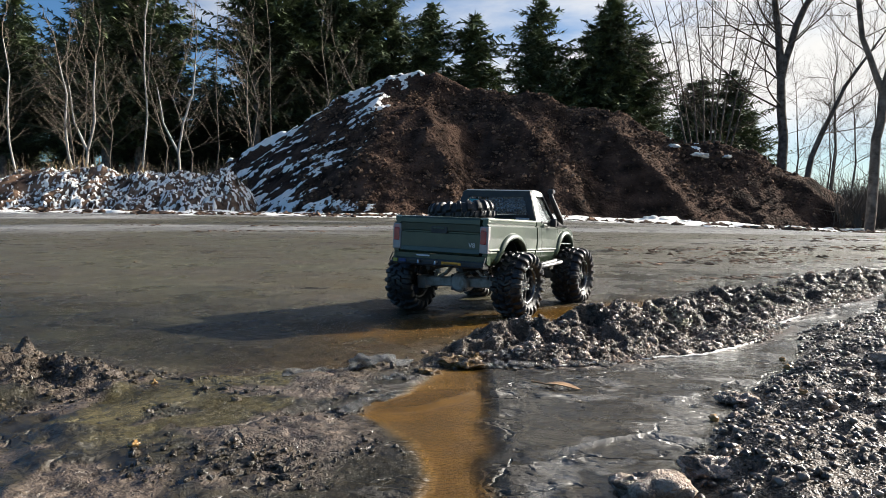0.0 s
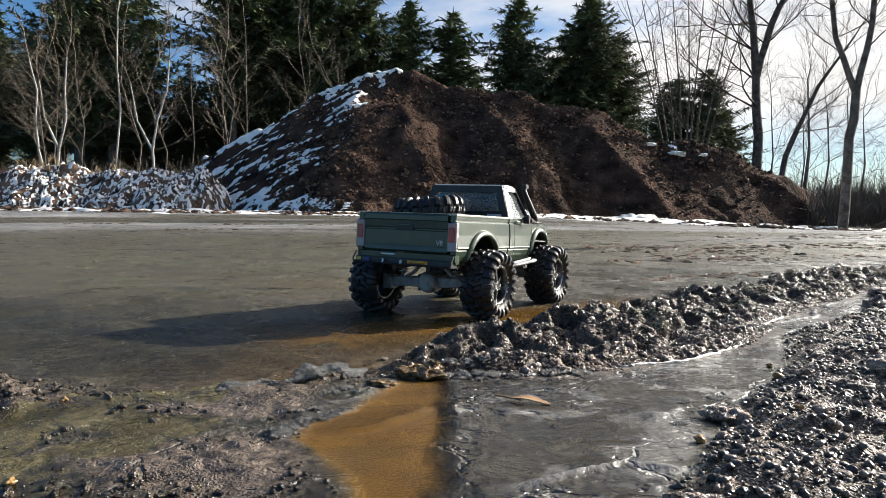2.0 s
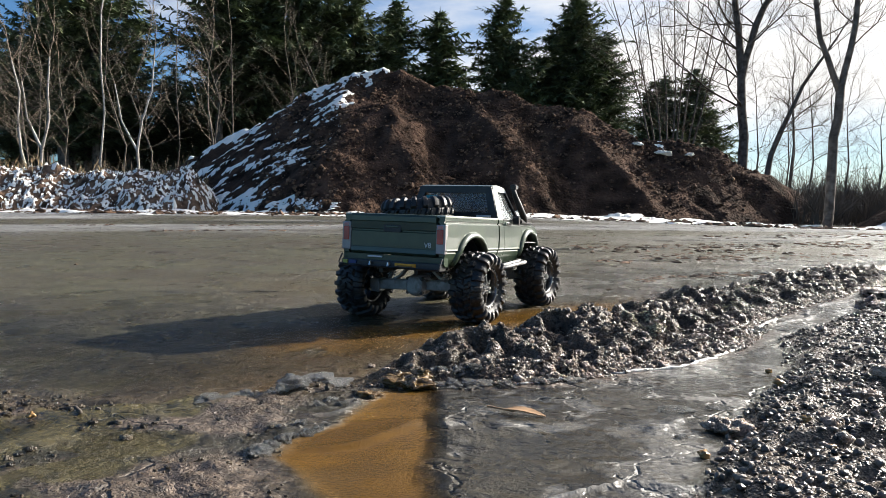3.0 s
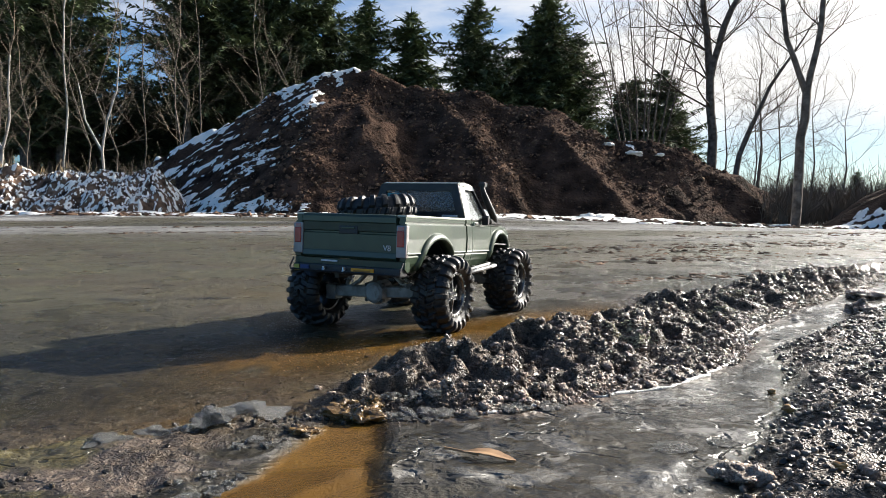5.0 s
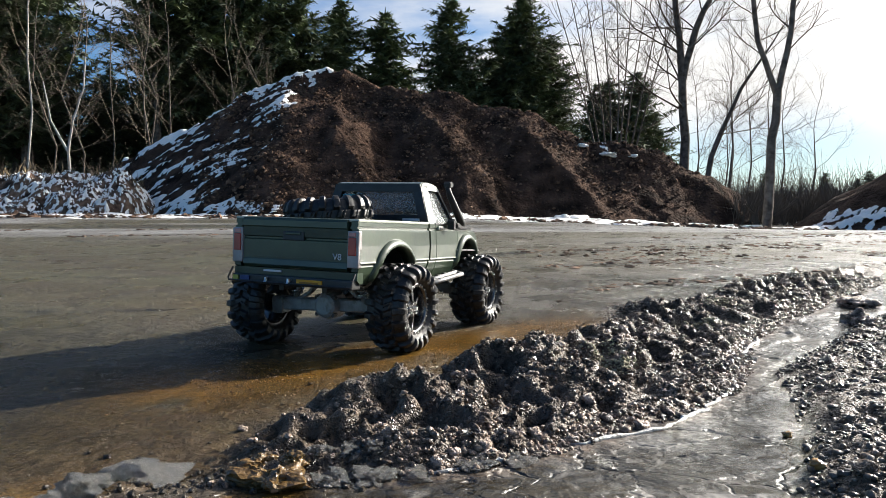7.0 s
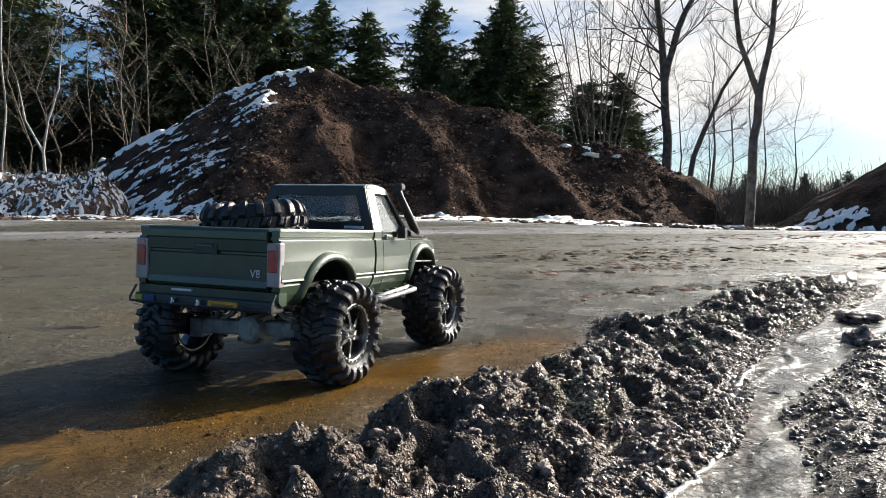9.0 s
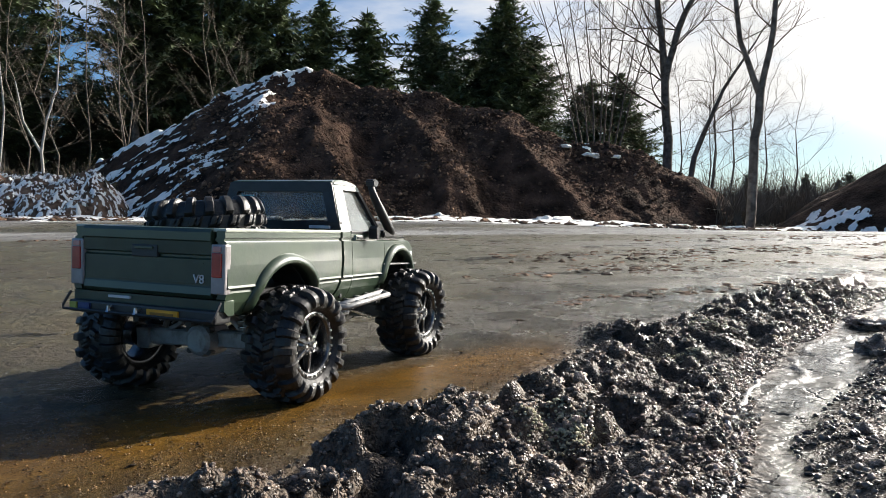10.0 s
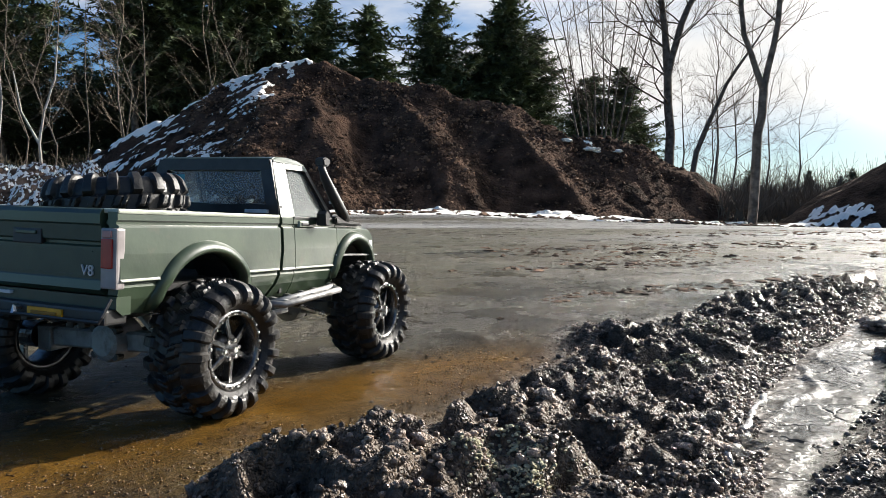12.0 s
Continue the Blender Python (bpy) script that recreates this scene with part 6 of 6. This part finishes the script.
spare.matrix_world = TRUCK_POSE @ SLOPE @ pose(-0.014, -0.128, 0.181, 3, 84, 20) @ Matrix.Scale(1.08, 4)


# ---- small things on the ground ----
ICE = bpy.data.materials.new("cloudy_ice")
ICE.use_nodes = True
_b = ICE.node_tree.nodes["Principled BSDF"]
_n = ICE.node_tree.nodes.new("ShaderNodeTexNoise")
_n.inputs["Scale"].default_value, _n.inputs["Detail"].default_value = 110, 8
_r = ICE.node_tree.nodes.new("ShaderNodeMix")
_r.data_type = "RGBA"
_r.inputs["A"].default_value, _r.inputs["B"].default_value = (0.3, 0.29, 0.26, 1), (0.98, 0.98, 0.96, 1)
ICE.node_tree.links.new(_n.outputs["Fac"], _r.inputs["Factor"])
ICE.node_tree.links.new(_r.outputs["Result"], _b.inputs["Base Color"])
_p = ICE.node_tree.nodes.new("ShaderNodeBump")
_p.inputs["Strength"].default_value, _p.inputs["Distance"].default_value = 1.0, 0.006
ICE.node_tree.links.new(_n.outputs["Fac"], _p.inputs["Height"])
ICE.node_tree.links.new(_p.outputs[0], _b.inputs["Normal"])
_b.inputs["Roughness"].default_value = 0.1
_b.inputs["Transmission Weight"].default_value = 0.7
_b.inputs["IOR"].default_value = 1.31
SLUSH = material("pale_slush", (0.2, 0.19, 0.17), (0.6, 0.6, 0.57), (0.15, 0.45), 120, 0.8, 260, distance=0.003, dirt=(0.14, 0.12, 0.09), dirt_scale=60)
BROWN_ICE = material("silty_ice", (0.06, 0.033, 0.009), (0.2, 0.118, 0.04), (0.12, 0.4), 70, 0.8, 160, distance=0.004)
LEAF = material("dead_leaf", (0.2, 0.11, 0.05), (0.34, 0.2, 0.1), (0.5, 0.7), 90, 0.4, 240, distance=0.001)
MOSS = island_vary(material("dry_moss", (0.24, 0.22, 0.13), (0.46, 0.43, 0.29), (0.7, 0.9), 120, 0), 0.4)
GRIT = island_vary(material("amber_grit", (0.035, 0.019, 0.007), (0.16, 0.085, 0.024), (0.12, 0.4), 90, 0.2, 300, distance=0.001), 0.5)
AMBERSTONE = material("amber_stone", (0.2, 0.1, 0.03), (0.36, 0.22, 0.08), (0.15, 0.4), 120, 0.2, 300, distance=0.001)


def ice_chunk(x, y, size, flat, seed, mat, label):
    co, fa = ico(4, seed, flat)
    co = co + 0.03 * np.random.default_rng(seed).normal(0, 1, co.shape) * (1, 1, flat)
    ob = mesh_ob("ice_chunk", co * size, fa, mat)
    ob.location = (x, y, ground_at(x, y) + size * flat * 0.05)
    ob.rotation_euler = (0, 0, seed * 1.3)
    return tagged(ob, label, "ice", "ice chunks at the ditch edge")


CHUNKS = [(0.503, 0.862, 0.019, 0.5, 1), (0.54, 0.862, 0.012, 0.5, 0), (0.565, 0.862, 0.013, 0.35, 0), (0.59, 0.866, 0.010, 0.4, 0), (0.63, 0.885, 0.012, 0.3, 0), (0.655, 0.893, 0.013, 0.25, 0),
          (0.40, 0.845, 0.014, 0.4, 0), (0.36, 0.835, 0.016, 0.35, 0), (0.335, 0.85, 0.010, 0.5, 0), (0.44, 0.8, 0.005, 0.5, 0), (0.452, 0.79, 0.004, 0.5, 0), (0.435, 0.785, 0.0045, 0.6, 0),
          (0.47, 0.82, 0.009, 0.5, 1), (0.29, 0.84, 0.010, 0.5, 1), (0.72, 0.775, 0.013, 0.1, 0), (0.755, 0.785, 0.010, 0.1, 0), (0.7, 0.70, 0.005, 0.3, 0), (0.98, 1.238, 0.012, 0.4, 0),
          (0.96, 1.215, 0.008, 0.5, 0), (0.43, 0.735, 0.005, 0.4, 0), (0.415, 0.72, 0.004, 0.5, 0),
          (0.42, 0.662, 0.008, 0.6, 0), (0.412, 0.672, 0.005, 0.6, 0), (0.423, 0.678, 0.0055, 0.6, 0), (0.428, 0.691, 0.006, 0.5, 0), (0.442, 0.707, 0.005, 0.6, 0), (0.447, 0.717, 0.004, 0.7, 0), (0.45, 0.728, 0.0035, 0.7, 0),
          (0.433, 0.70, 0.0035, 0.7, 0), (0.405, 0.888, 0.029, 0.36, 0), (0.375, 0.872, 0.014, 0.4, 0), (0.49, 0.895, 0.010, 0.5, 1), (0.515, 0.885, 0.008, 0.6, 1), (0.53, 0.893, 0.008, 0.6, 0), (0.549, 0.897, 0.009, 0.5, 0), (0.565, 0.892, 0.007, 0.6, 0), (0.345, 0.80, 0.012, 0.15, 0)]
for _k, (_x, _y, _s, _f, _kind) in enumerate(CHUNKS):
    ice_chunk(_x, _y, _s, _f, _k + 2, BROWN_ICE if _kind else ICE, "brown silty lump of ice" if _kind else "small cloudy lump of ice frozen in the ditch")


def ice_seam(pts, width, seed):
    """A low frozen ridge along a line."""
    rng = np.random.default_rng(seed)
    bm = bmesh.new()
    line = []
    for a, b in zip(pts[:-1], pts[1:]):
        for s in np.linspace(0, 1, 9)[:-1]:
            x, y = a[0] + (b[0] - a[0]) * s + rng.normal(0, 0.0018), a[1] + (b[1] - a[1]) * s + rng.normal(0, 0.0018)
            line.append((x, y, ground_at(x, y) + 0.0003))
    rod(bm, line, width, 7, [width * rng.uniform(0.35, 1.5) for _ in line])
    ob = part("ice_seam", bm, SLUSH, None, smooth=True)
    return tagged(ob, "low pale seam of refrozen ice in the ditch", "ice", "ice seams")


ice_seam([(0.70, 0.922), (0.78, 0.958), (0.84, 1.018), (0.895, 1.085), (0.923, 1.155)], 0.0018, 1)
ice_seam([(0.943, 1.2), (0.968, 1.23), (0.991, 1.26), (1.03, 1.33), (1.079, 1.39)], 0.0024, 3)
ice_seam([(0.60, 0.868), (0.64, 0.885), (0.68, 0.905)], 0.0013, 6)


def leaf(x, y, length, turn):
    bm = bmesh.new()
    n = 14
    for i in range(n):
        s = i / (n - 1)
        w = 0.16 * length * math.sin(math.pi * min(1, s * 0.96 + 0.02)) ** 0.8 * (1 + 0.12 * math.sin(i * 2.4))
        z = 0.05 * length * math.sin(s * 4.0) + 0.03 * length
        for side in (-1, 0, 1):
            bm.verts.new((s * length, side * w, z + (0.1 * length * (w / length) if side else 0)))
    bm.verts.ensure_lookup_table()
    for i in range(n - 1):
        for j in range(2):
            bm.faces.new([bm.verts[3 * i + j], bm.verts[3 * i + j + 1], bm.verts[3 * i + j + 4], bm.verts[3 * i + j + 3]])
    ext = bmesh.ops.extrude_face_region(bm, geom=bm.faces[:])
    bmesh.ops.translate(bm, verts=[v for v in ext["geom"] if isinstance(v, bmesh.types.BMVert)], vec=(0, 0, 0.0008))
    bmesh.ops.recalc_face_normals(bm, faces=bm.faces)
    ob = tagged(new("dead_leaf"), "curled orange-brown dead leaf lying on the ice", "leaf")
    part("blade", bm, LEAF, ob)
    bm = bmesh.new()
    rod(bm, [(0.01, 0, 0.03 * length), (-0.4 * length, 0.06 * length, 0.06 * length)], 0.0008, 6)
    part("stalk", bm, LEAF, ob)
    ob.matrix_world = pose(x, y, ground_at(x, y) + 0.001, 0, 0, turn)


leaf(0.582, 0.762, 0.034, -22)


def stick(pts, r, label="thin dark wet twig lying in mud"):
    bm = bmesh.new()
    rod(bm, [(x, y, ground_at(x, y) + r * 1.2) for x, y in pts], r, 6)
    tagged(part("twig", bm, BARK, None, smooth=True), label, "twig", "twigs on the ground")


stick([(0.19, 0.80), (0.235, 0.785), (0.26, 0.745)], 0.0018, "thin dark twig stuck in the mud")


def moss_patch(x, y, rx, ry, count, seed):
    rng = np.random.default_rng(seed)
    px, py = x + rng.normal(0, rx, count), y + rng.normal(0, ry, count)
    s = rng.uniform(0.0006, 0.0017, count)
    ob = scatter("moss_patch", np.stack([px, py, ground_height(px, py) + s * 0.6], -1), s, MOSS, 1)
    tagged(ob, "dry yellowish moss tuft on the mud ridge", "moss", "moss tufts", "stuff")


moss_patch(0.80, 1.16, 0.018, 0.012, 620, 1)
moss_patch(1.12, 1.62, 0.02, 0.02, 420, 2)
moss_patch(1.04, 1.50, 0.02, 0.014, 320, 3)


def amber_stone(x, y, size, seed):
    co, fa = ico(3, seed, 0.7)
    ob = mesh_ob("amber_stone", co * size * 0.6, fa, AMBERSTONE, smooth=True)
    ob.location = (x, y, ground_at(x, y) + size * 0.4)
    tagged(ob, "small amber-coloured wet stone", "stone", "amber stones")


for _k, (_x, _y, _s) in enumerate([(0.834, 0.848, 0.007), (0.70, 0.655, 0.006), (0.78, 0.69, 0.005), (0.30, 0.56, 0.005), (0.225, 0.74, 0.005), (0.86, 0.93, 0.005), (0.76, 0.62, 0.004)]):
    amber_stone(_x, _y, _s, _k + 4)


def amber_grit():
    """Fine ochre gravel washed out beside the ridge."""
    rng = np.random.default_rng(77)
    x, y = rng.uniform(0.3, 1.0, 40000), rng.uniform(0.95, 1.75, 40000)
    d = ridge_distance(x, y)
    pick = np.exp(-((d - 0.36) / 0.07) ** 2) * step(0.40, 0.56, fbm(x * 9, y * 9, 3, 79))
    keep = rng.random(40000) < 0.9 * pick
    x, y = x[keep][:3200], y[keep][:3200]
    s = 0.0004 + 0.0008 * rng.random(len(x)) ** 2
    tagged(scatter("amber_grit", np.stack([x, y, ground_height(x, y) + s * 0.3], -1), s, GRIT, 1, 0.7, True), "wet amber and brown grit lying in a shallow strip", "gravel", kind="stuff")


amber_grit()


def mud_block(x, y, size, flat, seed):
    co, fa = ico(4, seed, flat * 0.8)
    ob = mesh_ob("mud_lump", co * size, fa, MUD, smooth=True)
    ob.location = (x, y, ground_at(x, y) + size * flat * 0.2)
    tagged(ob, "large dark lump of wet mud on the verge", "mud lump", "mud lumps")


for _k, (_x, _y, _s, _f) in enumerate([(0.92, 0.80, 0.026, 0.6), (0.74, 0.715, 0.014, 0.7), (0.97, 0.84, 0.02, 0.5), (1.30, 1.52, 0.02, 0.8), (1.26, 1.44, 0.013, 0.8), (0.86, 0.77, 0.014, 0.6), (0.66, 0.53, 0.014, 0.6),
                                       (1.42, 1.70, 0.03, 0.5), (0.62, 0.50, 0.02, 0.6)]):
    mud_block(_x, _y, _s, _f, _k + 5)
